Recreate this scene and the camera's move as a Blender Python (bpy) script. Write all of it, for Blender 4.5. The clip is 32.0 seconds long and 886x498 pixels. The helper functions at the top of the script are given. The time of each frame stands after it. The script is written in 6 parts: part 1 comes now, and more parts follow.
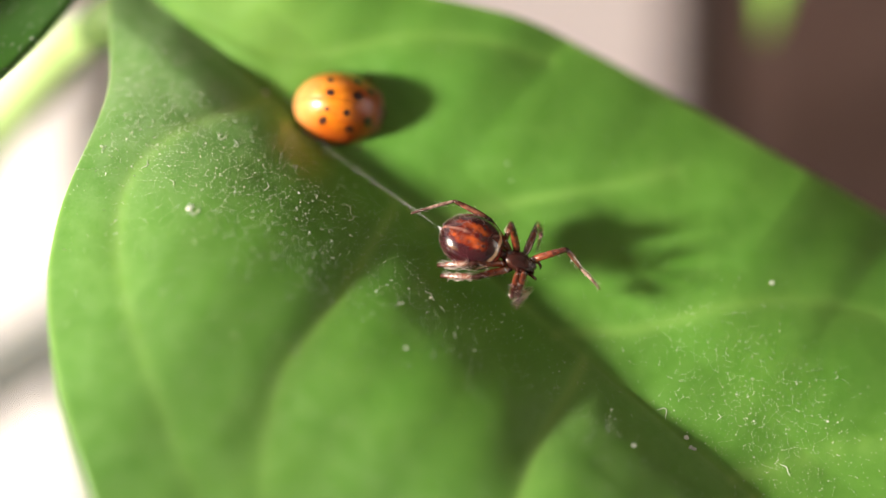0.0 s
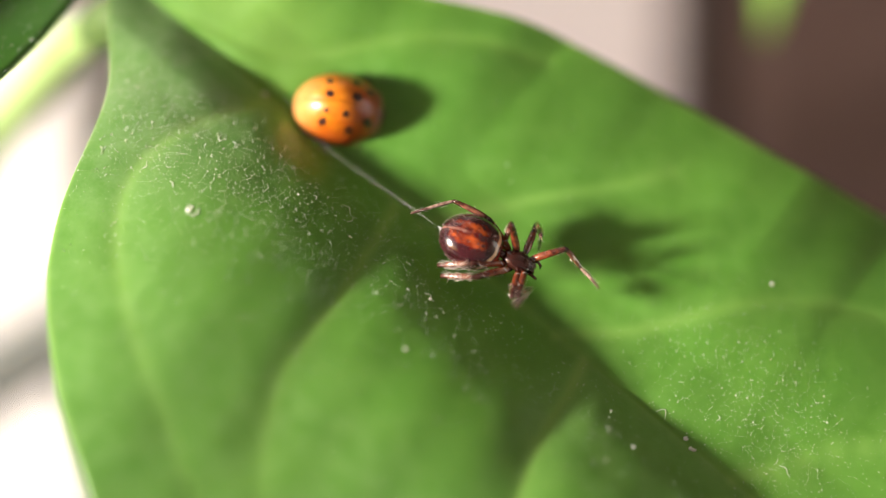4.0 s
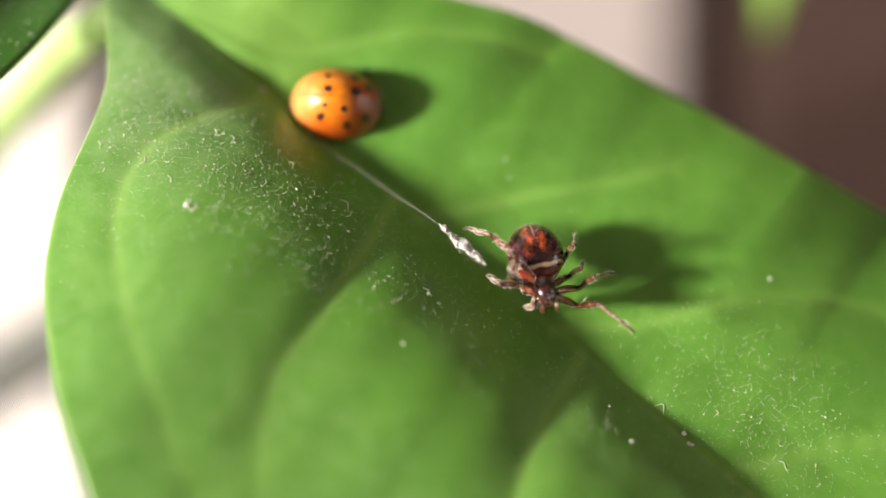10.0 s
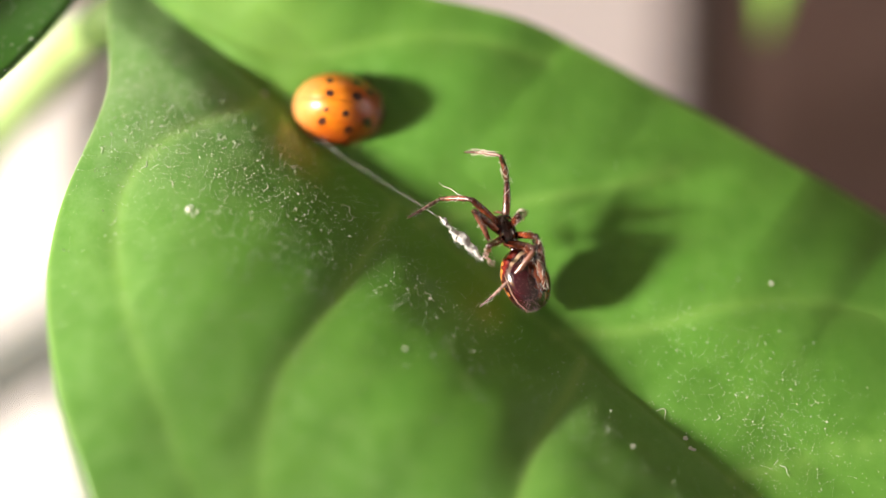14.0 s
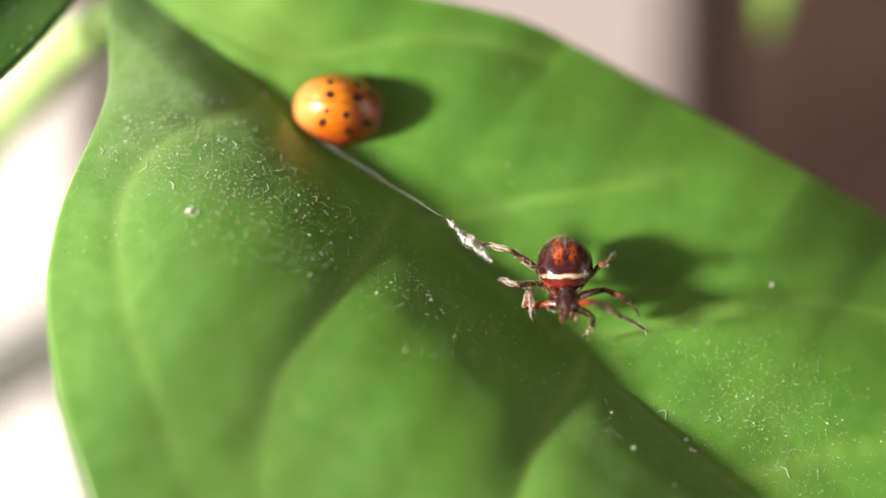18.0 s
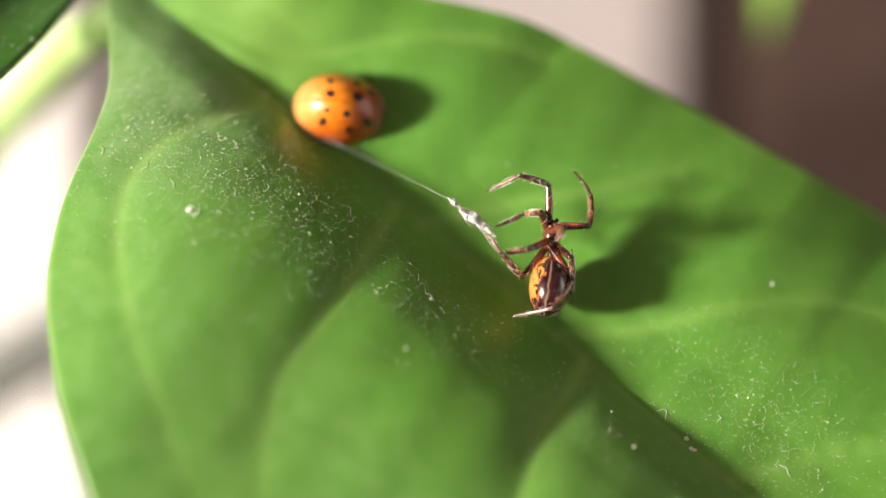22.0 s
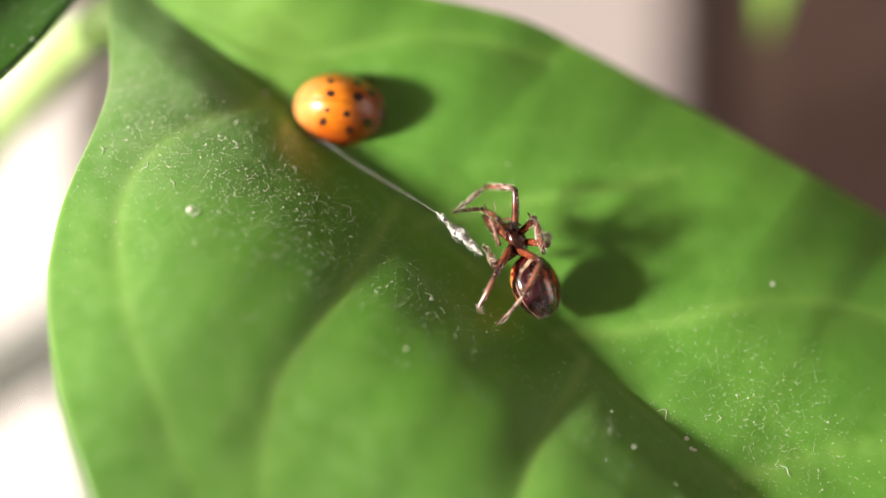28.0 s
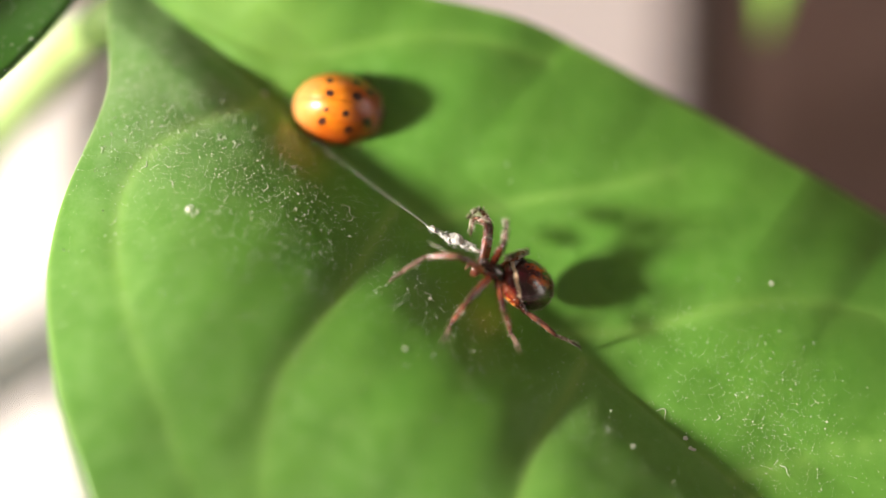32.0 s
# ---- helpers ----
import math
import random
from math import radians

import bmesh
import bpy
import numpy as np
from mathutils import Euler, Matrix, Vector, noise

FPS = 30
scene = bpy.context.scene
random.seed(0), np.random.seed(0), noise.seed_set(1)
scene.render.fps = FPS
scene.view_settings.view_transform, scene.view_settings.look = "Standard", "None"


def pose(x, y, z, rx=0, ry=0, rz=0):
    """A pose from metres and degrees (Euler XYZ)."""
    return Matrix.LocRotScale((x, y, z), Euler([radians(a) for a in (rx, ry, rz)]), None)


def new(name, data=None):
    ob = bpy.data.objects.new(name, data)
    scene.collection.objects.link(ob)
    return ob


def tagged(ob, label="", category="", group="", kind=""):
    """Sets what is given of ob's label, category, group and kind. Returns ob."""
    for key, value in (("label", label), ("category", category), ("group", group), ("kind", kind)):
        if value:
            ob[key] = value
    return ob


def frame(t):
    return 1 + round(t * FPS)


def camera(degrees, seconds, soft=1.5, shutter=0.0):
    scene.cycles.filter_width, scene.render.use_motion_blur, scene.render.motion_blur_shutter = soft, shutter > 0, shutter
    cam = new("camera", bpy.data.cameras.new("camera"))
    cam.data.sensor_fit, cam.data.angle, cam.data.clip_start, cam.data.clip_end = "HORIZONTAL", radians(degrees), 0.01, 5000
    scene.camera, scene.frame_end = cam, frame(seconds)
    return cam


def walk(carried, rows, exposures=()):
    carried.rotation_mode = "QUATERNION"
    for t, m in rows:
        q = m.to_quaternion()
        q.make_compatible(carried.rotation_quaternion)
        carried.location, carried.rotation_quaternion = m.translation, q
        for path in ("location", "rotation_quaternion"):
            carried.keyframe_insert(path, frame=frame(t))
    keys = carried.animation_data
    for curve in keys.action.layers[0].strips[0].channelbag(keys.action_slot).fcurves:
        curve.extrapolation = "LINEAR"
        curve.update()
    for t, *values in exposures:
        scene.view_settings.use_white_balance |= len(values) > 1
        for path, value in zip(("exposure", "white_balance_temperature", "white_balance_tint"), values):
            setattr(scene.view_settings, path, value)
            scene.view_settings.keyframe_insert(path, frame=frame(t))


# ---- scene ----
# The stage: x to the side, y up the view, z towards the eye, in metres, round the spider.
MM = 0.001
EYE = 0.1853
STAGE = pose(0, 0, 0.2, 65)
cam = camera(20, 32.0, 1.1, 0.3)
cam.data.dof.use_dof = True
cam.data.dof.focus_distance = EYE
cam.data.dof.aperture_fstop = 4.7
eye_pose = STAGE @ pose(0, 0, EYE)
walk(cam, [(0.0, eye_pose), (32.0, eye_pose)], exposures=[(0.0, 0.41), (32.0, 0.41)])

# ---- light ----
SUN_WAY = (STAGE.to_3x3() @ Vector((-0.86, -0.02, 0.445))).normalized()
sun = new("sun", bpy.data.lights.new("sun", "SUN"))
sun.data.energy, sun.data.angle, sun.data.color = 7.2, radians(7.5), (1.0, 0.95, 0.88)
sun.matrix_world = SUN_WAY.to_track_quat("Z", "Y").to_matrix().to_4x4()
world = bpy.data.worlds.new("sky")
scene.world = world
world.use_nodes = True
sky = world.node_tree.nodes.new("ShaderNodeTexSky")
sky.sky_type, sky.sun_disc = "NISHITA", False
sky.sun_elevation = math.asin(SUN_WAY.z)
sky.sun_rotation = math.atan2(SUN_WAY.x, SUN_WAY.y)
world.node_tree.links.new(sky.outputs[0], world.node_tree.nodes["Background"].inputs[0])
world.node_tree.nodes["Background"].inputs[1].default_value = 0.096


# ---- materials ----
def nodes_of(name):
    m = bpy.data.materials.new(name)
    m.use_nodes = True
    return m, m.node_tree.nodes, m.node_tree.links, m.node_tree.nodes["Principled BSDF"]


def add(nodes, links, kind, *ins, operation=""):
    """A node with its inputs: sockets are linked, values set, None left."""
    n = nodes.new(kind)
    if operation:
        n.operation = operation
    for i, v in enumerate(ins):
        if v is None:
            continue
        if hasattr(v, "is_output"):
            links.new(v, n.inputs[i])
        else:
            n.inputs[i].default_value = v
    return n


def mix(nodes, links, fac, a, b, blend="MIX"):
    n = nodes.new("ShaderNodeMix")
    n.data_type, n.blend_type = "RGBA", blend
    for sock, v in ((n.inputs[0], fac), (n.inputs[6], a), (n.inputs[7], b)):
        if hasattr(v, "is_output"):
            links.new(v, sock)
        else:
            sock.default_value = v if not isinstance(v, tuple) else (*v, 1)[:4]
    return n.outputs[2]


def grained(name, a, b, rough=0.5, fine=2000.0, coarse=200.0, bump=0.3, depth=0.00005, metal=0.0, coat=0.0, spec=0.5):
    """Two colours mixed by coarse and fine noise, with a fine relief. Sizes are per metre."""
    m, nodes, links, bsdf = nodes_of(name)
    co = nodes.new("ShaderNodeTexCoord").outputs["Object"]
    n1 = add(nodes, links, "ShaderNodeTexNoise", co, None, coarse, 4.0)
    n2 = add(nodes, links, "ShaderNodeTexNoise", co, None, fine, 3.0)
    f = add(nodes, links, "ShaderNodeMath", n1.outputs[0], n2.outputs[0], operation="ADD").outputs[0]
    f = add(nodes, links, "ShaderNodeMapRange", f, 0.75, 1.25, 0.0, 1.0).outputs[0]
    links.new(mix(nodes, links, f, a, b), bsdf.inputs["Base Color"])
    r = add(nodes, links, "ShaderNodeMapRange", n2.outputs[0], 0.3, 0.7, rough * 0.8, min(1, rough * 1.2)).outputs[0]
    links.new(r, bsdf.inputs["Roughness"])
    bsdf.inputs["Metallic"].default_value = metal
    bsdf.inputs["Coat Weight"].default_value = coat
    bsdf.inputs["Specular IOR Level"].default_value = spec
    bn = nodes.new("ShaderNodeBump")
    bn.inputs["Strength"].default_value, bn.inputs["Distance"].default_value = bump, depth
    links.new(n2.outputs[0], bn.inputs["Height"])
    links.new(bn.outputs[0], bsdf.inputs["Normal"])
    return m


def math_add(nodes, links, a, b):
    return add(nodes, links, "ShaderNodeMath", a, b, operation="ADD").outputs[0]


def leaf_material(name, deep, fresh, vein, rough=0.36, spec=0.5):
    """A waxy leaf: cell relief, mottling, pale veins and a painted sunlit patch by the mesh's own vein attribute, light
    passing through.
    """
    m, nodes, links, bsdf = nodes_of(name)
    co = nodes.new("ShaderNodeTexCoord").outputs["Object"]
    big = add(nodes, links, "ShaderNodeTexNoise", co, None, 110.0, 3.0)
    mid = add(nodes, links, "ShaderNodeTexNoise", co, None, 700.0, 3.0)
    cell = add(nodes, links, "ShaderNodeTexNoise", co, None, 4200.0, 4.0)
    at = nodes.new("ShaderNodeAttribute")
    at.attribute_name = "vein"
    f = add(nodes, links, "ShaderNodeMath", big.outputs[0], mid.outputs[0], operation="ADD").outputs[0]
    f = add(nodes, links, "ShaderNodeMapRange", f, 0.6, 1.4, 0.0, 1.0).outputs[0]
    c = mix(nodes, links, f, deep, fresh)
    c = mix(nodes, links, at.outputs["Fac"], c, vein)
    # dust, and sheen painted into the same mask
    dust_sheen = nodes.new("ShaderNodeAttribute")
    dust_sheen.attribute_name = "dust_sheen"
    patch = add(nodes, links, "ShaderNodeMapRange", math_add(nodes, links, mid.outputs[0], cell.outputs[0]), 0.7, 1.3, 0.4, 1.3).outputs[0]
    c = mix(nodes, links, add(nodes, links, "ShaderNodeMath", dust_sheen.outputs["Fac"], patch, operation="MULTIPLY").outputs[0], c, (0.42, 0.49, 0.35))
    links.new(c, bsdf.inputs["Base Color"])
    bsdf.inputs["Specular IOR Level"].default_value = spec
    r = add(nodes, links, "ShaderNodeMapRange", mid.outputs[0], 0.3, 0.7, rough * 0.8, rough * 1.25).outputs[0]
    links.new(r, bsdf.inputs["Roughness"])
    bn = nodes.new("ShaderNodeBump")
    bn.inputs["Strength"].default_value, bn.inputs["Distance"].default_value = 0.45, 0.00003
    links.new(cell.outputs[0], bn.inputs["Height"])
    links.new(bn.outputs[0], bsdf.inputs["Normal"])
    through_light = nodes.new("ShaderNodeBsdfTranslucent")
    links.new(mix(nodes, links, 0.5, c, (0.12, 0.42, 0.04)), through_light.inputs[0])
    both = nodes.new("ShaderNodeMixShader")
    both.inputs[0].default_value = 0.12
    links.new(bsdf.outputs[0], both.inputs[1])
    links.new(through_light.outputs[0], both.inputs[2])
    links.new(both.outputs[0], nodes["Material Output"].inputs[0])
    return m


def elytra_material():
    """Orange shell, redder at the sides; the shade towards the head and the sheen behind are put into its colour."""
    m = grained("orange_shell", (0.66, 0.15, 0.004), (0.84, 0.27, 0.008), 0.38, 1500, 300, bump=0.08, coat=0.55)
    nodes, links = m.node_tree.nodes, m.node_tree.links
    bsdf = nodes["Principled BSDF"]
    base = bsdf.inputs["Base Color"].links[0].from_socket
    sep = add(nodes, links, "ShaderNodeSeparateXYZ", nodes.new("ShaderNodeTexCoord").outputs["Object"])
    wob = add(nodes, links, "ShaderNodeTexNoise", None, None, 500.0, 2.0)
    x = add(nodes, links, "ShaderNodeMath", sep.outputs[0], add(nodes, links, "ShaderNodeMath", wob.outputs[0], 0.0012, operation="MULTIPLY").outputs[0], operation="ADD").outputs[0]
    # painted light: dark red for the shaded head end, pale for the rear's sheen
    c = mix(nodes, links, add(nodes, links, "ShaderNodeMapRange", x, 0.0006, 0.0024, 0.0, 0.95).outputs[0], base, (0.30, 0.026, 0.007))
    c = mix(nodes, links, add(nodes, links, "ShaderNodeMapRange", x, -0.0006, -0.0030, 0.0, 0.7).outputs[0], c, (0.82, 0.42, 0.16))
    y = add(nodes, links, "ShaderNodeMath", sep.outputs[1], operation="ABSOLUTE").outputs[0]
    c = mix(nodes, links, add(nodes, links, "ShaderNodeMapRange", y, 0.0014, 0.0025, 0.0, 0.85).outputs[0], c, (0.42, 0.055, 0.006))
    links.new(c, bsdf.inputs["Base Color"])
    bsdf.inputs["Coat Roughness"].default_value = 0.24
    return m


def shell_material():
    """Black-brown shell, reddish underneath."""
    m = grained("dark_shell", (0.011, 0.003, 0.003), (0.055, 0.013, 0.008), 0.17, 2500, 700, coat=0.8)
    nodes, links = m.node_tree.nodes, m.node_tree.links
    bsdf = nodes["Principled BSDF"]
    base = bsdf.inputs["Base Color"].links[0].from_socket
    z = add(nodes, links, "ShaderNodeSeparateXYZ", nodes.new("ShaderNodeTexCoord").outputs["Object"]).outputs[2]
    f = add(nodes, links, "ShaderNodeMapRange", z, 0.0001, -0.00025, 0.0, 0.9).outputs[0]
    links.new(mix(nodes, links, f, base, (0.12, 0.030, 0.015)), bsdf.inputs["Base Color"])
    return m


def banded(name, dark, amber, length, centre, rough, coat):
    """A leg's shell, amber along the middle of the segment and dark towards its joints."""
    m = grained(name, amber[0], amber[1], rough, 3500, 900, coat=coat)
    nodes, links = m.node_tree.nodes, m.node_tree.links
    bsdf = nodes["Principled BSDF"]
    base = bsdf.inputs["Base Color"].links[0].from_socket
    co = nodes.new("ShaderNodeTexCoord").outputs["Object"]
    y = add(nodes, links, "ShaderNodeSeparateXYZ", co).outputs[1]
    wob = add(nodes, links, "ShaderNodeTexNoise", co, None, 2200.0, 2.0).outputs[0]
    u = add(nodes, links, "ShaderNodeMath", y, 1.0 / length, operation="MULTIPLY").outputs[0]
    u = add(nodes, links, "ShaderNodeMath", u, add(nodes, links, "ShaderNodeMath", wob, 0.3, operation="MULTIPLY").outputs[0], operation="ADD").outputs[0]
    u = add(nodes, links, "ShaderNodeMath", u, centre + 0.15, operation="SUBTRACT").outputs[0]
    u = add(nodes, links, "ShaderNodeMath", u, operation="ABSOLUTE").outputs[0]
    f = add(nodes, links, "ShaderNodeMapRange", u, 0.22, 0.45, 0.0, 0.85).outputs[0]
    links.new(mix(nodes, links, f, base, dark), bsdf.inputs["Base Color"])
    return m


def abdomen_material():
    """Dark glossy brown, a red-orange band along the back with dark dots, a cream arc round the front, orange flanks below."""
    m, nodes, links, bsdf = nodes_of("abdomen")
    co = nodes.new("ShaderNodeTexCoord").outputs["Object"]
    sep = add(nodes, links, "ShaderNodeSeparateXYZ", co)
    x, y, z = sep.outputs

    def math_of(op, a, b=None):
        return add(nodes, links, "ShaderNodeMath", a, b, operation=op).outputs[0]

    wob = add(nodes, links, "ShaderNodeTexNoise", co, None, 1500.0, 3.0).outputs[0]
    spots = add(nodes, links, "ShaderNodeTexVoronoi", co, None, 1700.0).outputs[0]
    ax = math_of("ABSOLUTE", x)
    wobx = math_of("ADD", ax, math_of("MULTIPLY", math_of("SUBTRACT", wob, 0.5), 0.0016))
    # cream arc: a slanting cut round the front, fading out on the flanks
    arc = math_of("SUBTRACT", y, z)
    arc = math_of("ADD", arc, math_of("MULTIPLY", math_of("SUBTRACT", wob, 0.5), 0.0006))
    cream = add(nodes, links, "ShaderNodeMapRange", math_of("ABSOLUTE", math_of("SUBTRACT", arc, 0.0010)), 0.00013, 0.00027, 1.0, 0.0).outputs[0]
    cream = math_of("MULTIPLY", cream, add(nodes, links, "ShaderNodeMapRange", math_of("ADD", z, math_of("MULTIPLY", wob, 0.0006)), 0.0000, 0.0007, 0.12, 1.0).outputs[0])
    cream = math_of("MULTIPLY", cream, add(nodes, links, "ShaderNodeMapRange", wobx, 0.0012, 0.0017, 1.0, 0.12).outputs[0])
    rim = add(nodes, links, "ShaderNodeMapRange", math_of("ABSOLUTE", math_of("ADD", z, math_of("MULTIPLY", wob, 0.0004))), 0.00003, 0.00008, 0.28, 0.0).outputs[0]
    rim = math_of("MULTIPLY", rim, add(nodes, links, "ShaderNodeMapRange", y, 0.0006, 0.001, 1.0, 0.0).outputs[0])
    cream = math_of("MAXIMUM", cream, rim)
    # red back in two uneven orange bands, speckled dark; darker behind, with a pale streak along the middle
    red = add(nodes, links, "ShaderNodeMapRange", math_of("ADD", z, math_of("MULTIPLY", math_of("SUBTRACT", wob, 0.5), 0.0010)), 0.0009, 0.00125, 0.0, 1.0).outputs[0]
    red = math_of("MULTIPLY", red, add(nodes, links, "ShaderNodeMapRange", math_of("ADD", y, math_of("MULTIPLY", wob, 0.0008)), -0.0016, -0.0009, 0.0, 1.0).outputs[0])
    speck = add(nodes, links, "ShaderNodeTexNoise", co, None, 3600.0, 2.0).outputs[0]
    red = math_of("MULTIPLY", red, add(nodes, links, "ShaderNodeMapRange", math_of("ADD", math_of("MULTIPLY", spots, 0.3), speck), 0.50, 0.66, 0.10, 1.0).outputs[0])
    red = math_of("MULTIPLY", red, add(nodes, links, "ShaderNodeMapRange", y, 0.0006, 0.0013, 1.0, 0.1).outputs[0])
    red = math_of("MULTIPLY", red, add(nodes, links, "ShaderNodeMapRange", wobx, 0.0009, 0.0012, 1.0, 0.15).outputs[0])
    blotch = add(nodes, links, "ShaderNodeTexNoise", co, None, 620.0, 2.0).outputs[0]
    band = math_of("ABSOLUTE", math_of("SUBTRACT", wobx, 0.00052))
    glow = add(nodes, links, "ShaderNodeMapRange", band, 0.00010, 0.00040, 1.0, 0.0).outputs[0]
    glow = math_of("MULTIPLY", glow, add(nodes, links, "ShaderNodeMapRange", y, 0.0006, 0.0014, 1.0, 0.1).outputs[0])
    glow = math_of("MULTIPLY", glow, add(nodes, links, "ShaderNodeMapRange", blotch, 0.42, 0.56, 0.25, 1.0).outputs[0])
    streak_mid = add(nodes, links, "ShaderNodeMapRange", math_of("ADD", ax, math_of("MULTIPLY", math_of("SUBTRACT", speck, 0.5), 0.0003)), 0.00004, 0.00012, 0.5, 0.0).outputs[0]
    streak_mid = math_of("MULTIPLY", streak_mid, add(nodes, links, "ShaderNodeMapRange", y, -0.0002, -0.0008, 0.0, 1.0).outputs[0])
    streak_mid = math_of("MULTIPLY", streak_mid, add(nodes, links, "ShaderNodeMapRange", z, 0.0, 0.0004, 0.0, 1.0).outputs[0])
    # orange flanks with dark jagged streaks
    jag = math_of("ADD", math_of("MULTIPLY", math_of("SUBTRACT", wob, 0.5), 0.0030), math_of("MULTIPLY", math_of("SUBTRACT", speck, 0.5), 0.0007))
    low = add(nodes, links, "ShaderNodeMapRange", math_of("SUBTRACT", math_of("ADD", z, jag), math_of("MULTIPLY", y, 0.16)), -0.00066, -0.00078, 0.0, 1.0).outputs[0]
    low = math_of("MULTIPLY", low, add(nodes, links, "ShaderNodeMapRange", math_of("ADD", ax, jag), -0.0008, -0.0004, 0.3, 1.0).outputs[0])
    streak = math_of("ABSOLUTE", math_of("ADD", math_of("ADD", z, 0.00095), math_of("MULTIPLY", math_of("SUBTRACT", blotch, 0.5), 0.0014)))
    low = math_of("MULTIPLY", low, add(nodes, links, "ShaderNodeMapRange", streak, 0.00003, 0.00010, 0.3, 1.0).outputs[0])
    front = add(nodes, links, "ShaderNodeMapRange", math_of("ADD", arc, 0.0), 0.0012, 0.0016, 0.0, 0.9).outputs[0]
    c = mix(nodes, links, math_of("MULTIPLY", spots, 0.9), (0.014, 0.002, 0.004), (0.060, 0.006, 0.011))
    c = mix(nodes, links, math_of("MULTIPLY", front, speck), c, (0.34, 0.035, 0.015))
    c = mix(nodes, links, red, c, mix(nodes, links, glow, (0.10, 0.008, 0.008), (0.62, 0.110, 0.018)))
    c = mix(nodes, links, low, c, mix(nodes, links, wob, (0.45, 0.11, 0.02), (0.80, 0.38, 0.08)))
    c = mix(nodes, links, streak_mid, c, (0.60, 0.30, 0.22))
    c = mix(nodes, links, cream, c, (0.85, 0.62, 0.40))
    links.new(c, bsdf.inputs["Base Color"])
    bsdf.inputs["Roughness"].default_value = 0.2
    bsdf.inputs["Coat Weight"].default_value = 0.8
    bsdf.inputs["Coat Roughness"].default_value = 0.12
    bn = nodes.new("ShaderNodeBump")
    bn.inputs["Strength"].default_value, bn.inputs["Distance"].default_value = 0.4, 0.00004
    links.new(spots, bn.inputs["Height"])
    links.new(bn.outputs[0], bsdf.inputs["Normal"])
    return m


M_LEAF = leaf_material("waxy_leaf", (0.089, 0.250, 0.026), (0.133, 0.320, 0.036), (0.225, 0.430, 0.075), 0.42, 0.55)
M_MIDRIB = grained("midrib", (0.10, 0.28, 0.04), (0.14, 0.34, 0.06), 0.6, 900, 150)
M_LEAF_OLD = leaf_material("dark_leaf", (0.044, 0.150, 0.016), (0.070, 0.205, 0.024), (0.10, 0.25, 0.05))
M_LEAF_YOUNG = leaf_material("young_leaf", (0.17, 0.36, 0.03), (0.24, 0.45, 0.04), (0.28, 0.50, 0.08))
M_STEM = grained("green_stem", (0.27, 0.40, 0.12), (0.35, 0.48, 0.18), 0.45, 900, 120)
# greener than the stalk, and darkened: the joint's shade is put into the colour
M_JOINT = grained("stalk_joint", (0.060, 0.115, 0.018), (0.09, 0.155, 0.03), 0.5, 900, 120)
M_GREY_BAR = grained("grey_bar_tone", (0.13, 0.135, 0.12), (0.20, 0.20, 0.18), 0.8, 900, 150)
M_DUST = grained("dust", (0.70, 0.70, 0.60), (0.88, 0.88, 0.8), 0.85, 9000, 900)
M_SILK = grained("silk", (0.40, 0.385, 0.36), (0.70, 0.68, 0.64), 0.5, 9000, 900, bump=0.1)
M_THREAD = grained("silk_thread", (0.70, 0.68, 0.60), (0.92, 0.90, 0.84), 0.35, 9000, 900, bump=0.1)
M_ABD = abdomen_material()
M_THORAX = shell_material()
M_LEG = banded("leg_shell", (0.026, 0.006, 0.004), ((0.065, 0.013, 0.007), (0.27, 0.060, 0.022)), 0.0031, 0.42, 0.19, 0.8)
M_SHIN = banded("shin_shell", (0.035, 0.010, 0.006), ((0.08, 0.022, 0.014), (0.30, 0.115, 0.068)), 0.0028, 0.5, 0.19, 0.8)
M_FOOT = banded("foot_shell", (0.06, 0.022, 0.014), ((0.12, 0.05, 0.034), (0.46, 0.31, 0.25)), 0.0033, 0.35, 0.26, 0.6)
M_HAIR = grained("hair", (0.65, 0.55, 0.45), (0.8, 0.72, 0.65), 0.5, 9000, 900)
M_DOWN = grained("down", (0.28, 0.19, 0.18), (0.44, 0.34, 0.32), 0.5, 9000, 900)
M_EYE = grained("eye", (0.02, 0.015, 0.015), (0.05, 0.03, 0.03), 0.08, 3000, 700, bump=0.0, coat=1.0)
M_ELYTRA = elytra_material()
M_SPOT = grained("dark_spot", (0.03, 0.009, 0.006), (0.07, 0.018, 0.01), 0.45, 3000, 700, coat=0.1)
M_PRONOTUM = grained("pale_shell", (0.16, 0.035, 0.02), (0.40, 0.17, 0.11), 0.4, 2500, 700, coat=0.4)
M_WALL = grained("pale_plaster", (0.42, 0.365, 0.36), (0.465, 0.405, 0.40), 0.8, 700, 12, depth=0.0004)
M_WHITE = grained("white_paint", (0.80, 0.79, 0.77), (0.84, 0.83, 0.81), 0.4, 500, 10, depth=0.0002)
M_BOARD = grained("cream_paint", (0.57, 0.53, 0.515), (0.62, 0.575, 0.555), 0.45, 500, 10, depth=0.0002)
M_BROWN = grained("brown_wood", (0.048, 0.025, 0.020), (0.071, 0.039, 0.031), 0.55, 260, 14, depth=0.0003)
M_BROWN_DARK = grained("dark_brown_wood", (0.030, 0.017, 0.014), (0.044, 0.026, 0.022), 0.5, 260, 14, depth=0.0003)
# neutral grey, so that light bounced off the unseen floor and table stays uncoloured
M_TABLE = grained("grey_paint", (0.27, 0.28, 0.27), (0.34, 0.35, 0.33), 0.5, 200, 12, depth=0.0003)


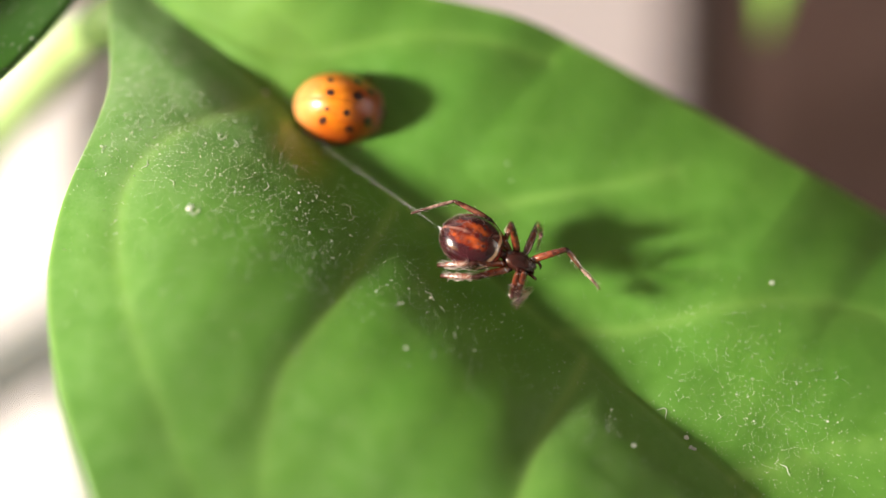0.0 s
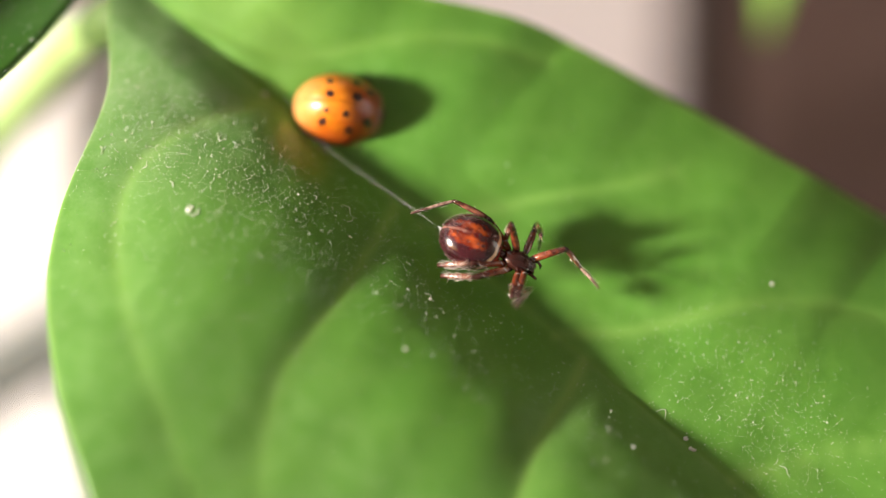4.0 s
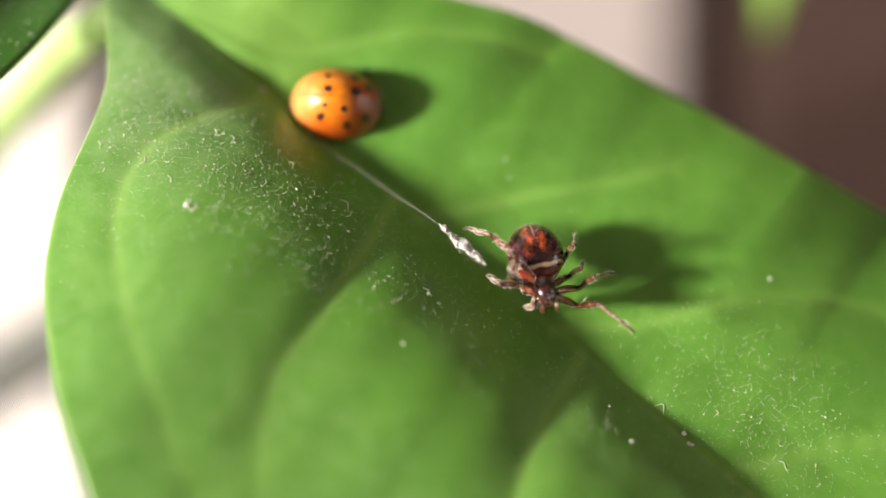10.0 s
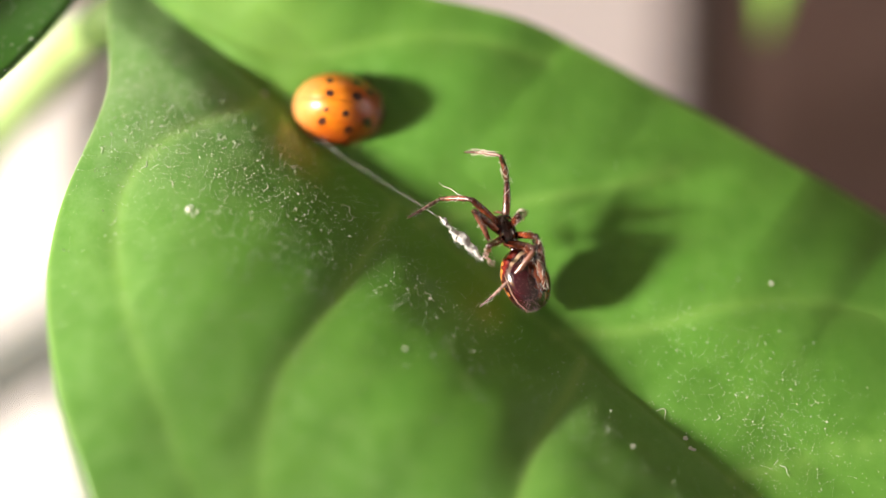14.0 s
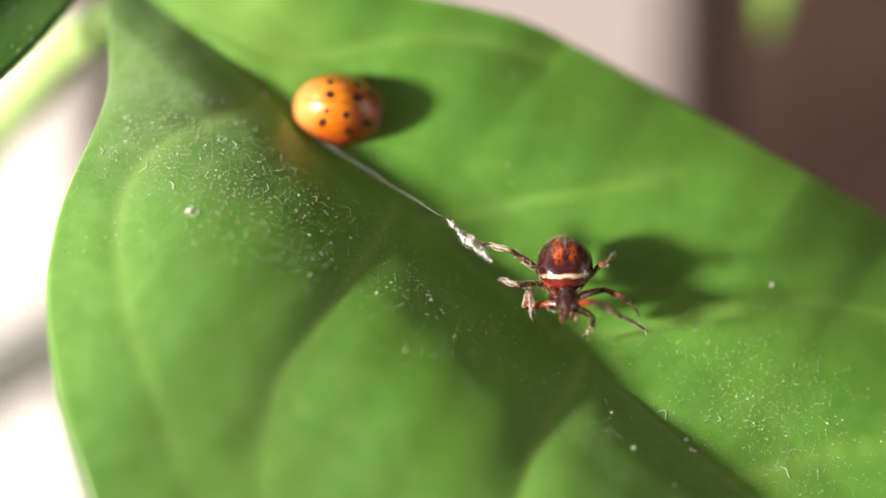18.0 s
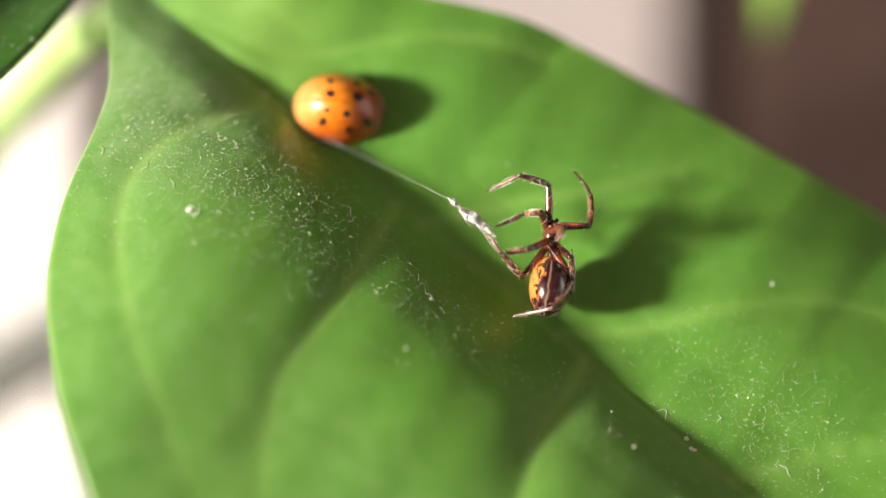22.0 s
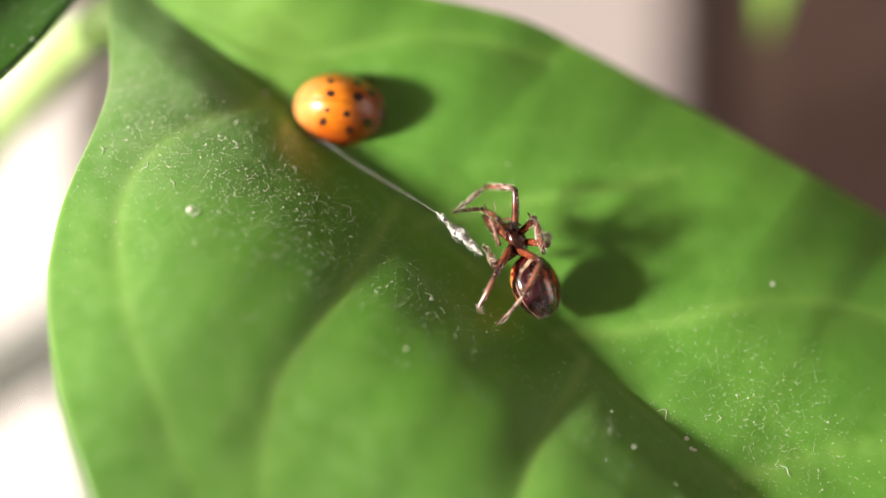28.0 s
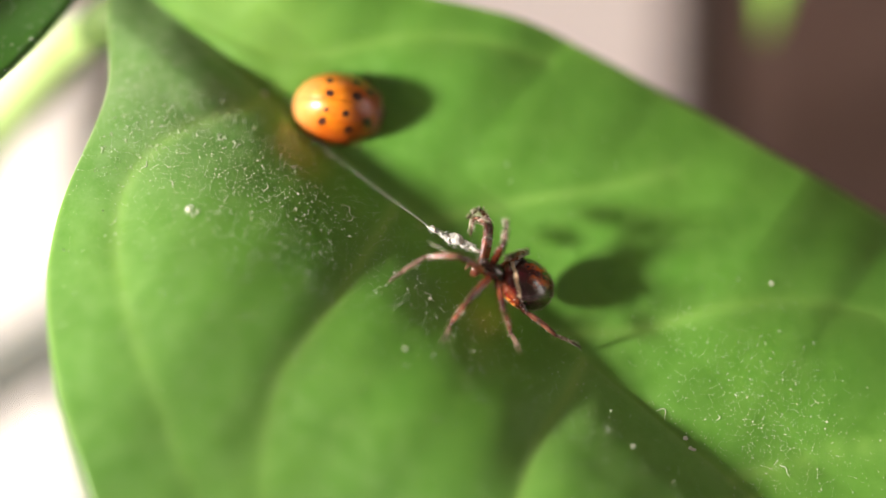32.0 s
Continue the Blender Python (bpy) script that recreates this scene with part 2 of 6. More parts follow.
# ---- mesh helpers ----
def mesh_of(name, verts, faces, material, smooth=True):
    me = bpy.data.meshes.new(name)
    me.from_pydata([tuple(v) for v in verts], [], faces)
    me.materials.append(material)
    if smooth:
        me.polygons.foreach_set("use_smooth", [True] * len(me.polygons))
    me.update()
    return me


def finish(bm, name, material, smooth=True):
    me = bpy.data.meshes.new(name)
    bm.to_mesh(me)
    bm.free()
    me.materials.append(material)
    if smooth:
        me.polygons.foreach_set("use_smooth", [True] * len(me.polygons))
    return me


def part(name, bm, material, parent, label=""):
    ob = new(name, bm if isinstance(bm, bpy.types.Mesh) else finish(bm, name, material))
    ob.parent = parent
    return tagged(ob, label)


def tube(points, radii, sides=8, cap=True):
    """Verts and faces of a tapering tube along points (metres)."""
    pts = [Vector(p) for p in points]
    verts, faces = [], []
    side = None
    for i, p in enumerate(pts):
        way = (pts[min(i + 1, len(pts) - 1)] - pts[max(i - 1, 0)]).normalized()
        ref = side if side is not None else (Vector((0, 0, 1)) if abs(way.z) < 0.9 else Vector((1, 0, 0)))
        side = (ref - way * ref.dot(way)).normalized()
        other = way.cross(side)
        for k in range(sides):
            a = 2 * math.pi * k / sides
            verts.append(p + (side * math.cos(a) + other * math.sin(a)) * radii[i])
    n = len(pts)
    for i in range(n - 1):
        for k in range(sides):
            a, b = i * sides + k, i * sides + (k + 1) % sides
            faces.append((a, b, b + sides, a + sides))
    if cap:
        faces.append(tuple(range(sides - 1, -1, -1)))
        faces.append(tuple(range((n - 1) * sides, n * sides)))
    return verts, faces


def joined(pieces):
    verts, faces = [], []
    for v, f in pieces:
        base = len(verts)
        verts += v
        faces += [tuple(i + base for i in q) for q in f]
    return verts, faces


def ball(centre, size, rings=14, sides=20, shape=None):
    """Verts and faces of an ellipsoid along y; shape(u) scales its girth from front (u = 1) to back (u = -1)."""
    verts, faces = [], []
    for i in range(rings + 1):
        th = math.pi * i / rings
        u = math.cos(th)
        g = math.sin(th) * (shape(u) if shape else 1)
        for k in range(sides):
            a = 2 * math.pi * k / sides
            verts.append(Vector((centre[0] + size[0] * g * math.cos(a), centre[1] + size[1] * u, centre[2] + size[2] * g * math.sin(a))))
    for i in range(rings):
        for k in range(sides):
            a, b = i * sides + k, i * sides + (k + 1) % sides
            faces.append((a, b, b + sides, a + sides))
    return verts, faces


def box(lo, hi, bevel=0.0):
    bm = bmesh.new()
    bmesh.ops.create_cube(bm, size=1)
    for v in bm.verts:
        v.co = Vector([l + (c + 0.5) * (h - l) for l, h, c in zip(lo, hi, v.co)])
    if bevel:
        bmesh.ops.bevel(bm, geom=bm.edges[:], offset=bevel, segments=2, affect="EDGES")
    return bm


# ---- the room round the plant ----
def room():
    def slab(name, lo, hi, material, label, bevel=0.0):
        return tagged(new(name, finish(box(lo, hi, bevel), name, material, False)), label, name.split("_")[0], kind="structure")

    slab("floor", (-1.2, -1.9, -0.80), (1.5, 0.30, -0.75), M_TABLE, "plain grey floor of the room")
    slab("wall_north", (-1.2, 0.09, -0.75), (1.5, 0.30, 1.7), M_WALL, "pale beige plastered wall behind the plant")
    # out of view: these two walls and the ceiling are white to bounce fill light
    slab("wall_south", (-1.2, -2.0, -0.75), (1.5, -1.9, 1.7), M_WHITE, "white plastered wall of the room")
    slab("wall_east", (1.5, -2.0, -0.75), (1.6, 0.30, 1.7), M_WHITE, "white plastered wall of the room")
    slab("ceiling", (-1.3, -2.0, 1.7), (1.6, 0.30, 1.8), M_WHITE, "white painted ceiling")
    # the window wall: a breast, a lintel and two piers round the opening
    wall = tagged(new("wall_west"), "white window wall with a wide opening", "wall", kind="structure")
    for lo, hi in (((-1.3, -2.0, -0.75), (-1.2, 0.30, -0.05)), ((-1.3, -2.0, 1.5), (-1.2, 0.30, 1.7)),
                   ((-1.3, 0.12, -0.05), (-1.2, 0.30, 1.5)), ((-1.3, -2.0, -0.05), (-1.2, -1.7, 1.5))):
        part("wall_piece", finish(box(lo, hi), "wall_piece", M_WHITE, False), None, wall)
    win = tagged(new("window_1"), "wide window with a white painted frame", "window", kind="structure")
    for lo, hi in (((-1.27, -1.7, -0.05), (-1.21, 0.12, 0.0)), ((-1.27, -1.7, 1.45), (-1.21, 0.12, 1.5)),
                   ((-1.27, -1.7, 0.0), (-1.21, -1.64, 1.45)), ((-1.27, 0.06, 0.0), (-1.21, 0.12, 1.45))):
        part("window_frame", finish(box(lo, hi, 0.004), "window_frame", M_WHITE, False), None, win)
    # brown upright panel beside the wall
    panel = tagged(new("brown_panel"), "dark brown wooden panel standing against the pale wall", "panel")
    part("board", finish(box((0.0275, 0.0745, -0.75), (0.60, 0.09, 1.48), 0.002), "board", M_BROWN, False), None, panel, "brown wooden board")
    for lo, hi in (((0.0240, 0.0735, -0.75), (0.0275, 0.09, 1.5)), ((0.60, 0.0735, -0.75), (0.62, 0.09, 1.5))):
        part("stile", finish(box(lo, hi, 0.001), "stile", M_BROWN_DARK, False), None, panel, "darker upright edge strip")
    # added board, turned to face the sun so that the left background glares white
    tagged(new("white_board", finish(box((-0.4, 0.0, 0.0), (0.0, 0.012, 1.2), 0.002), "white_board", M_BOARD, False)),
           "white painted board leaning out from the pale wall", "board").matrix_world = pose(-0.0384, 0.074, 0, 0, 0, -32)
    table = tagged(new("table"), "plain grey painted table under the plant", "table")
    part("tabletop", finish(box((-0.7, -0.55, -0.03), (0.9, 0.068, 0.0), 0.004), "tabletop", M_TABLE, False), None, table)
    leg_mesh = finish(box((-0.03, -0.03, -0.72), (0.03, 0.03, 0.0), 0.003), "table_leg", M_TABLE, False)
    for x, y in ((-0.64, -0.49), (0.84, -0.49), (-0.64, 0.03), (0.84, 0.03)):
        leg = part("leg", leg_mesh, None, table)
        leg.location = (x, y, -0.03)


room()

# ---- the leaf ----
ALONG = Vector((0.77, -0.64)).normalized()
ACROSS = Vector((ALONG.y, -ALONG.x))  # towards the near half
LEAF_BASE = Vector((-12.67, 11.29))  # a point of the midrib, mm on the stage

# outline of the two halves: distance along the midrib, half width (mm)
NEAR_EDGE = np.array([(-16.2, 0.0), (-15.8, 1.0), (-15.0, 2.2), (-12.8, 4.5), (-10.1, 7.3), (-8.9, 10.0), (-8.0, 13.3), (-6.5, 16.9), (-4.2, 20.3), (-1.6, 22.8),
                      (2.2, 25.7), (6.5, 28.1), (9.1, 29.5), (17.0, 34.0), (30.0, 38.5), (46.0, 40.0), (62.0, 35.0), (76.0, 24.0), (88.0, 0.0)])
FAR_EDGE = np.array([(-16.2, 0.0), (-15.6, 1.5), (-12.0, 5.0), (-7.0, 8.6), (-3.0, 10.4), (1.5, 12.4), (6.5, 15.2), (9.4, 16.7), (12.2, 17.7), (18.2, 19.0), (22.9, 19.8),
                     (26.8, 20.6), (34.2, 21.9), (42.3, 23.4), (52.0, 24.0), (66.0, 20.0), (78.0, 13.0), (88.0, 0.0)])

# side veins: (along, across) in mm, across positive on the near half
NEAR_VEINS = [
    [(-0.8, 0.0), (-0.3, 0.7), (-1.6, 2.3), (-2.9, 4.3), (-4.3, 7.5), (-4.5, 10.4), (-3.7, 12.9), (-2.0, 15.2), (1.6, 18.0), (5.7, 20.2), (9.8, 22.4), (13.5, 24.3), (20.0, 27.5)],
    [(12.0, 0.0), (12.6, 3.4), (13.3, 7.3), (13.5, 11.3), (13.5, 14.5), (14.7, 17.2), (16.5, 19.9), (21.0, 25.0)],
    [(30.2, 0.0), (30.7, 2.5), (30.9, 5.6), (31.3, 8.0), (32.3, 10.8), (36.0, 18.0)],
    [(46.0, 0.0), (48.0, 10.0), (53.0, 24.0)],
]
FAR_VEINS = [
    [(-11.0, -0.3), (-5.4, -1.7), (-2.6, -2.4), (-0.5, -4.0), (1.6, -6.9), (4.4, -10.3), (8.8, -13.7), (14.0, -15.8)],
    [(14.5, 0.0), (17.5, -3.8), (19.9, -6.9), (23.0, -10.5), (26.8, -15.4)],
    [(27.5, 0.0), (31.1, -3.1), (33.3, -5.7), (35.0, -8.4), (37.2, -11.1), (39.3, -13.1), (42.2, -15.1), (45.6, -16.7)],
    [(44.0, 0.0), (50.0, -8.0), (58.0, -15.0)],
]


def vein_curve(points, n=40):
    """A smooth curve through a vein's points."""
    p = np.array(points, float)
    k = np.concatenate([[0], np.cumsum(np.linalg.norm(np.diff(p, axis=0), axis=1))])
    u = np.linspace(0, k[-1], n)
    q = np.stack([np.interp(u, k, p[:, i]) for i in range(2)], axis=1)
    for _ in range(3):
        q[1:-1] = (q[:-2] + 2 * q[1:-1] + q[2:]) / 4
    return q


CURVES = [vein_curve(v) for v in NEAR_VEINS + FAR_VEINS]


def vein_distance(s, d):
    """The distance from points of the leaf to the nearest side vein (mm)."""
    best = np.full(np.shape(s), 99.0)
    for q in CURVES:
        for a, b in zip(q[:-1], q[1:]):
            ab = b - a
            u = np.clip(((s - a[0]) * ab[0] + (d - a[1]) * ab[1]) / (ab @ ab), 0, 1)
            best = np.minimum(best, np.hypot(s - a[0] - u * ab[0], d - a[1] - u * ab[1]))
    return best


def ease(u):
    u = np.clip(u, 0, 1)
    return u * u * (3 - 2 * u)


def leaf_height(s, d, dist=None):
    """The leaf's surface over the stage (mm): a fold at the midrib, swelling between the veins."""
    s, d = np.asarray(s, float), np.asarray(d, float)
    if dist is None:
        dist = vein_distance(s, d)
    base = -5.4 + 0.155 * s - 1.2 * np.exp(-((s - 22) / 10) ** 2) - 1.5 * np.exp(-((s - 3) / 8) ** 2)
    out = np.maximum(d, 0)
    steep = 8.2 * (1 - np.exp(-out / 5.0))
    bend = 5.0 + 0.3 * np.sin(0.35 * s)
    gentle = 1.0 * out - 0.90 * 2.6 * np.log1p(np.exp((out - bend) / 2.6))
    open_up = ease((s + 1) / 22)
    near = steep * (1 - open_up) + gentle * open_up + 0.36 * out - 0.004 * np.maximum(d - 10, 0) ** 2
    near = near * (0.28 + 0.72 * ease((s + 16) / 23)) * (1 - 0.010 * np.clip(s - 35, 0, 12))
    w = np.maximum(-d, 0)
    far = -(-0.12 + 0.27 * np.clip((s + 6) / 20, 0, 1) + 0.03 * np.clip((s - 18) / 12, 0, 1) + 0.07 * np.clip((s - 35) / 8, 0, 1)) * w - 0.018 * np.maximum(w - 7, 0) ** 2
    swell = np.clip(np.abs(d) / 5.0, 0, 1)
    soft = np.where(d > 0, np.clip(1.3 - d / 16, 0.15, 1), 0.55)
    quilt = np.where(d > 0, np.clip(d / 3.0, 0, 1) * 0.62, swell * 0.7) * soft * (1 - np.exp(-(dist / np.where(d > 0, 2.2, 3.6)) ** 2)) - 0.7 * swell
    groove = -(0.13 * np.exp(-(dist / 0.5) ** 2) + np.where(d > 0, 0.15, 0.06) * np.exp(-(dist / 1.3) ** 2)) * soft * np.clip(np.abs(d) / 1.5, 0, 1)
    fold = -0.12 * np.exp(-(d / 0.9) ** 2) + 1.1 * np.exp(-((s - 22) / 8.0) ** 2) * ease(d / 6.5) * np.exp(-(np.maximum(d - 6, 0) / 9) ** 2)
    ripple = 0.08 * np.sin(0.9 * s + 0.4 * d) * np.sin(0.5 * d - 0.3 * s + 1.0)
    return base + near + far + quilt + groove + fold + ripple


def on_leaf(s, d, lift=0.0):
    """Stage points (mm) of the leaf at (s, d)."""
    z = leaf_height(s, d) + lift
    x = LEAF_BASE.x + ALONG.x * s + ACROSS.x * d
    y = LEAF_BASE.y + ALONG.y * s + ACROSS.y * d
    return np.stack([x, y, z], axis=-1)


def leaf_blade(parent):
    ss = np.concatenate([np.arange(-16.2, 46, 0.32), np.arange(46, 88.1, 1.4)])
    vv = np.linspace(-1, 1, 201)
    near, far = np.interp(ss, NEAR_EDGE[:, 0], NEAR_EDGE[:, 1]), np.interp(ss, FAR_EDGE[:, 0], FAR_EDGE[:, 1])
    for _ in range(6):
        near[1:-1], far[1:-1] = (near[:-2] + 2 * near[1:-1] + near[2:]) / 4, (far[:-2] + 2 * far[1:-1] + far[2:]) / 4
    s = np.repeat(ss[:, None], len(vv), 1)
    shaped = np.sign(vv) * np.abs(vv) ** 1.15
    d = np.where(shaped[None] > 0, shaped[None] * near[:, None], shaped[None] * far[:, None])
    dist = vein_distance(s, d)
    co = np.stack([LEAF_BASE.x + ALONG.x * s + ACROSS.x * d, LEAF_BASE.y + ALONG.y * s + ACROSS.y * d, leaf_height(s, d, dist)], -1) * MM
    n, m = s.shape
    idx = np.arange(n * m).reshape(n, m)
    faces = np.stack([idx[:-1, :-1], idx[:-1, 1:], idx[1:, 1:], idx[1:, :-1]], -1).reshape(-1, 4)
    me = mesh_of("leaf_blade", co.reshape(-1, 3), [tuple(int(i) for i in f) for f in faces], M_LEAF)
    attr = me.attributes.new("vein", "FLOAT", "POINT")
    fade = np.clip(1 - np.abs(d) / 34, 0.15, 1) * np.where(d < 0, 0.7, 1.0)
    rim = np.exp(-((1 - np.abs(vv[None])) * np.where(d > 0, near[:, None], far[:, None]) / 0.35) ** 2)
    # the last term is painted sunlight: a yellower patch at the far half's base
    v = np.maximum.reduce([np.exp(-(dist / 0.6) ** 2) * fade * 1.0, np.exp(-(dist / 1.4) ** 2) * fade * 0.2, np.exp(-(d / 0.45) ** 2) * 0.45, rim * 0.8, np.where(d < 0, 0.75 * np.clip((4 - s) / 9, 0, 1) * np.exp(-((d + 4) / 4.5) ** 2), 0)])
    attr.data.foreach_set("value", v.reshape(-1).astype(np.float32))
    # a thin film of dust, thickest towards the stalk and in the fold; the fold's grey reflection and the window's sheen
    # past d = 8 are painted with it
    dust_sheen = np.where(d > 0, 0.26 * np.clip((5 - s) / 12, 0, 1) * np.clip((16 - d) / 8, 0, 1) + 0.02 * np.exp(-(d / 7) ** 2) + 0.08 * np.clip((s - 26) / 6, 0, 1) * np.exp(-(d / 9) ** 2) + 0.08 * np.clip((d - 8) / 8, 0, 1), 0.02)
    attr = me.attributes.new("dust_sheen", "FLOAT", "POINT")
    attr.data.foreach_set("value", dust_sheen.reshape(-1).astype(np.float32))
    ob = part("leaf_blade", me, None, parent, "broad glossy green leaf blade with a folded midrib and pale side veins")
    thick = ob.modifiers.new("thickness", "SOLIDIFY")
    thick.thickness, thick.offset = 0.28 * MM, -1
    run = [(q + Vector((0, 0, -0.30))) * MM for q in map(Vector, on_leaf(np.linspace(-16, 70, 90), np.zeros(90)))]
    part("midrib", mesh_of("midrib", *tube(run, [(0.34 - 0.0025 * i) * MM for i in range(90)], 10), M_MIDRIB), None, ob, "pale ridge of the midrib")
    return ob


def small_leaf(name, parent, base, tip, width, bend, material, label, face=(0.15, 0.2, 1)):
    """A plain pointed leaf between two stage points (mm), bowed along its midrib."""
    base, tip = Vector(base), Vector(tip)
    way = tip - base
    length = way.length
    way.normalize()
    side = way.cross(Vector(face)).normalized()
    up = side.cross(way)
    verts, faces, vein = [], [], []
    n, m = 40, 16
    for i in range(n + 1):
        u = i / n
        w = width * (math.sin(math.pi * u ** 0.8) ** 0.75 + 0.01)
        for j in range(m + 1):
            v = 2 * j / m - 1
            p = base + way * (length * u) + side * (w * v) + up * (bend * math.sin(math.pi * u) + 0.22 * w * abs(v) + 0.15 * math.sin(9 * u + 3 * abs(v)))
            verts.append(p * MM)
            vein.append(math.exp(-(v * w / 0.5) ** 2) * 0.6)
    for i in range(n):
        for j in range(m):
            a = i * (m + 1) + j
            faces.append((a, a + 1, a + m + 2, a + m + 1))
    me = mesh_of(name, verts, faces, material)
    me.attributes.new("vein", "FLOAT", "POINT").data.foreach_set("value", vein)
    ob = part(name, me, None, parent, label)
    thick = ob.modifiers.new("thickness", "SOLIDIFY")
    thick.thickness = 0.3 * MM
    return ob


def smooth_line(points, n=24):
    p = np.array(points, float)
    k = np.linspace(0, len(p) - 1, n)
    q = np.stack([np.interp(k, np.arange(len(p)), p[:, i]) for i in range(3)], 1)
    for _ in range(4):
        q[1:-1] = (q[:-2] + 2 * q[1:-1] + q[2:]) / 4
    return q


plant = tagged(new("house_plant"), "green house plant with broad glossy leaves on pale stems", "plant")
plant.matrix_world = STAGE
blade = leaf_blade(plant)


def stems():
    line = smooth_line([(-62, -62, -60), (-54, -17, -42), (-42.2, 7.0, -36), (-37.7, 11.0, -31), (-34.5, 13.7, -27), (-31.1, 16.3, -22), (-28.3, 17.4, -17), (-25.4, 18.2, -12.5), (-22.4, 18.7, -9.6)], 36)
    part("petiole", mesh_of("petiole", *tube([p * MM for p in line], [(2.3 - 0.018 * i) * MM for i in range(36)], 14), M_STEM), None, plant, "pale green leaf stalk")
    part("joint", mesh_of("joint", *tube([p * MM for p in line[27:]], [(1.84, 1.95, 2.05, 2.1, 2.1, 2.0, 1.85, 1.65, 1.4)[i] * MM for i in range(9)], 14), M_JOINT), None, plant, "greener swelling where the stalk meets the leaf")
    line = smooth_line([(-62, -62, -60), (-62, -120, -70), (-62, -194, -90.4)], 12)
    part("stem", mesh_of("stem", *tube([p * MM for p in line], [2.4 * MM] * 12, 14), M_STEM), None, plant, "pale green main stem")
    # added bar, well out of focus, standing for a soft grey patch at the left
    line = smooth_line([(-62, -62, -60), (-58, -24, -61), (-48.6, -15.3, -60), (-33.8, -6.5, -58), (-20, 2, -55)])
    part("stem", mesh_of("side_stem", *tube([p * MM for p in line], [4.0 * MM] * 24, 12), M_GREY_BAR), None, plant, "grey woody side stem")
    corner = small_leaf("leaf", plant, (-27.2, 31.6, -15.3), (-42.0, 5.8, 3.7), 5.2, 0.4, M_LEAF_OLD, "dark green dusty leaf", (0.2, 0.2, 1))
    small_leaf("leaf", plant, (37, 50, -50), (29.4, 19.6, -44), 2.7, 1.0, M_LEAF_YOUNG, "fresh green leaf tip", (-0.6, 0.0, 1))
    return corner


corner_leaf = stems()


# ---- dust and lint on the leaf ----
def dust():
    rnd = np.random.RandomState(4)
    pieces = []

    def fleck(p, size):
        v = [Vector(p) + Vector(rnd.normal(0, 1, 3)).normalized() * size * rnd.uniform(0.6, 1.2) * MM * 1000 * MM for _ in range(5)]
        return v, [(0, 1, 2), (0, 2, 3), (0, 3, 4), (1, 2, 4), (2, 3, 4), (0, 1, 4)]

    spread = [(1300, (-4.0, 6.5), (4.0, 2.8), 1), (900, (-8.0, 8.0), (3.5, 3.5), 1), (1400, (2.5, 5.0), (4.8, 3.2), 1), (1250, (10.0, 6.0), (5.5, 3.2), 1), (600, (17.0, 3.2), (6.0, 1.7), 1), (800, (0.0, 12.0), (6.0, 5.0), 1),
              (350, (26.0, 3.0), (7.0, 2.5), 1), (2000, (43.5, -5.0), (5.0, 3.5), -1), (700, (36.0, -5.0), (6.0, 3.5), -1), (450, (33.0, 3.5), (6.0, 3.0), 1), (300, (20.0, -8.0), (14.0, 5.0), -1), (300, (20.0, 14.0), (14.0, 8.0), 1)]
    for count, mid, dev, half in spread:
        s, d = rnd.normal(mid[0], dev[0], count), rnd.normal(mid[1], dev[1], count)
        ok = (d * half > 0.3) & (d < np.interp(s, NEAR_EDGE[:, 0], NEAR_EDGE[:, 1]) - 0.5) & (-d < np.interp(s, FAR_EDGE[:, 0], FAR_EDGE[:, 1]) - 0.5)
        for p in on_leaf(s[ok], d[ok], 0.05):
            size = 0.029 + 0.05 * rnd.rand() ** 3.2
            size *= 1.0 if half > 0 else 0.9
            if rnd.rand() < 0.008 and half > 0:
                size = 0.1
            pieces.append(fleck(p * MM, size))
    for mid, dev, count in (((20.0, 7.5), (9.0, 4.5), 30), ((6.0, 6.0), (7.0, 3.5), 45), ((31.0, 5.0), (6.0, 3.5), 45)):
        s, d = rnd.normal(mid[0], dev[0], count), np.abs(rnd.normal(mid[1], dev[1], count)) + 0.5
        for p in on_leaf(s, d, 0.07):
            pieces.append(fleck(p * MM, rnd.uniform(0.04, 0.075)))
    verts = corner_leaf.data.vertices
    for i, k, u in zip(rnd.randint(0, len(verts), 1000), rnd.randint(0, 2, 1000), rnd.rand(1000)):
        a, b = verts[int(i)], verts[min(len(verts) - 1, int(i) + (1, 17)[k])]
        up = a.normal if a.normal.z > 0 else -a.normal
        if (a.co - b.co).length < 2.5 * MM:
            pieces.append(fleck(a.co.lerp(b.co, u) + up * 0.38 * MM, 0.05 + 0.07 * rnd.rand() ** 3))
    ob = new("dust", mesh_of("dust", *joined(pieces), M_DUST, False))
    tagged(ob, "pale specks of dust lying on the leaf", "dust", kind="stuff")
    ob.matrix_world = STAGE
    return ob


def lint(s, d, length, turn, curl, thick=0.025):
    """A curled fibre lying on the leaf, its middle at (s, d)."""
    n = 12
    us = np.linspace(-0.5, 0.5, n)
    ang = radians(turn) + curl * us + 0.5 * np.sin(us * 9)
    ps, pd = s + np.cumsum(np.cos(ang)) * length / n, d + np.cumsum(np.sin(ang)) * length / n
    p = on_leaf(ps - (ps.mean() - s), pd - (pd.mean() - d), 0.06 + 0.08 * np.abs(us))
    ob = new("lint", mesh_of("lint", *tube([q * MM for q in p], [thick * MM * (0.5 + 0.5 * math.cos(3 * u)) for u in us], 5), M_DUST))
    tagged(ob, "curled pale fibre of lint on the leaf", "lint", "lint on the leaf")
    ob.matrix_world = STAGE
    return ob


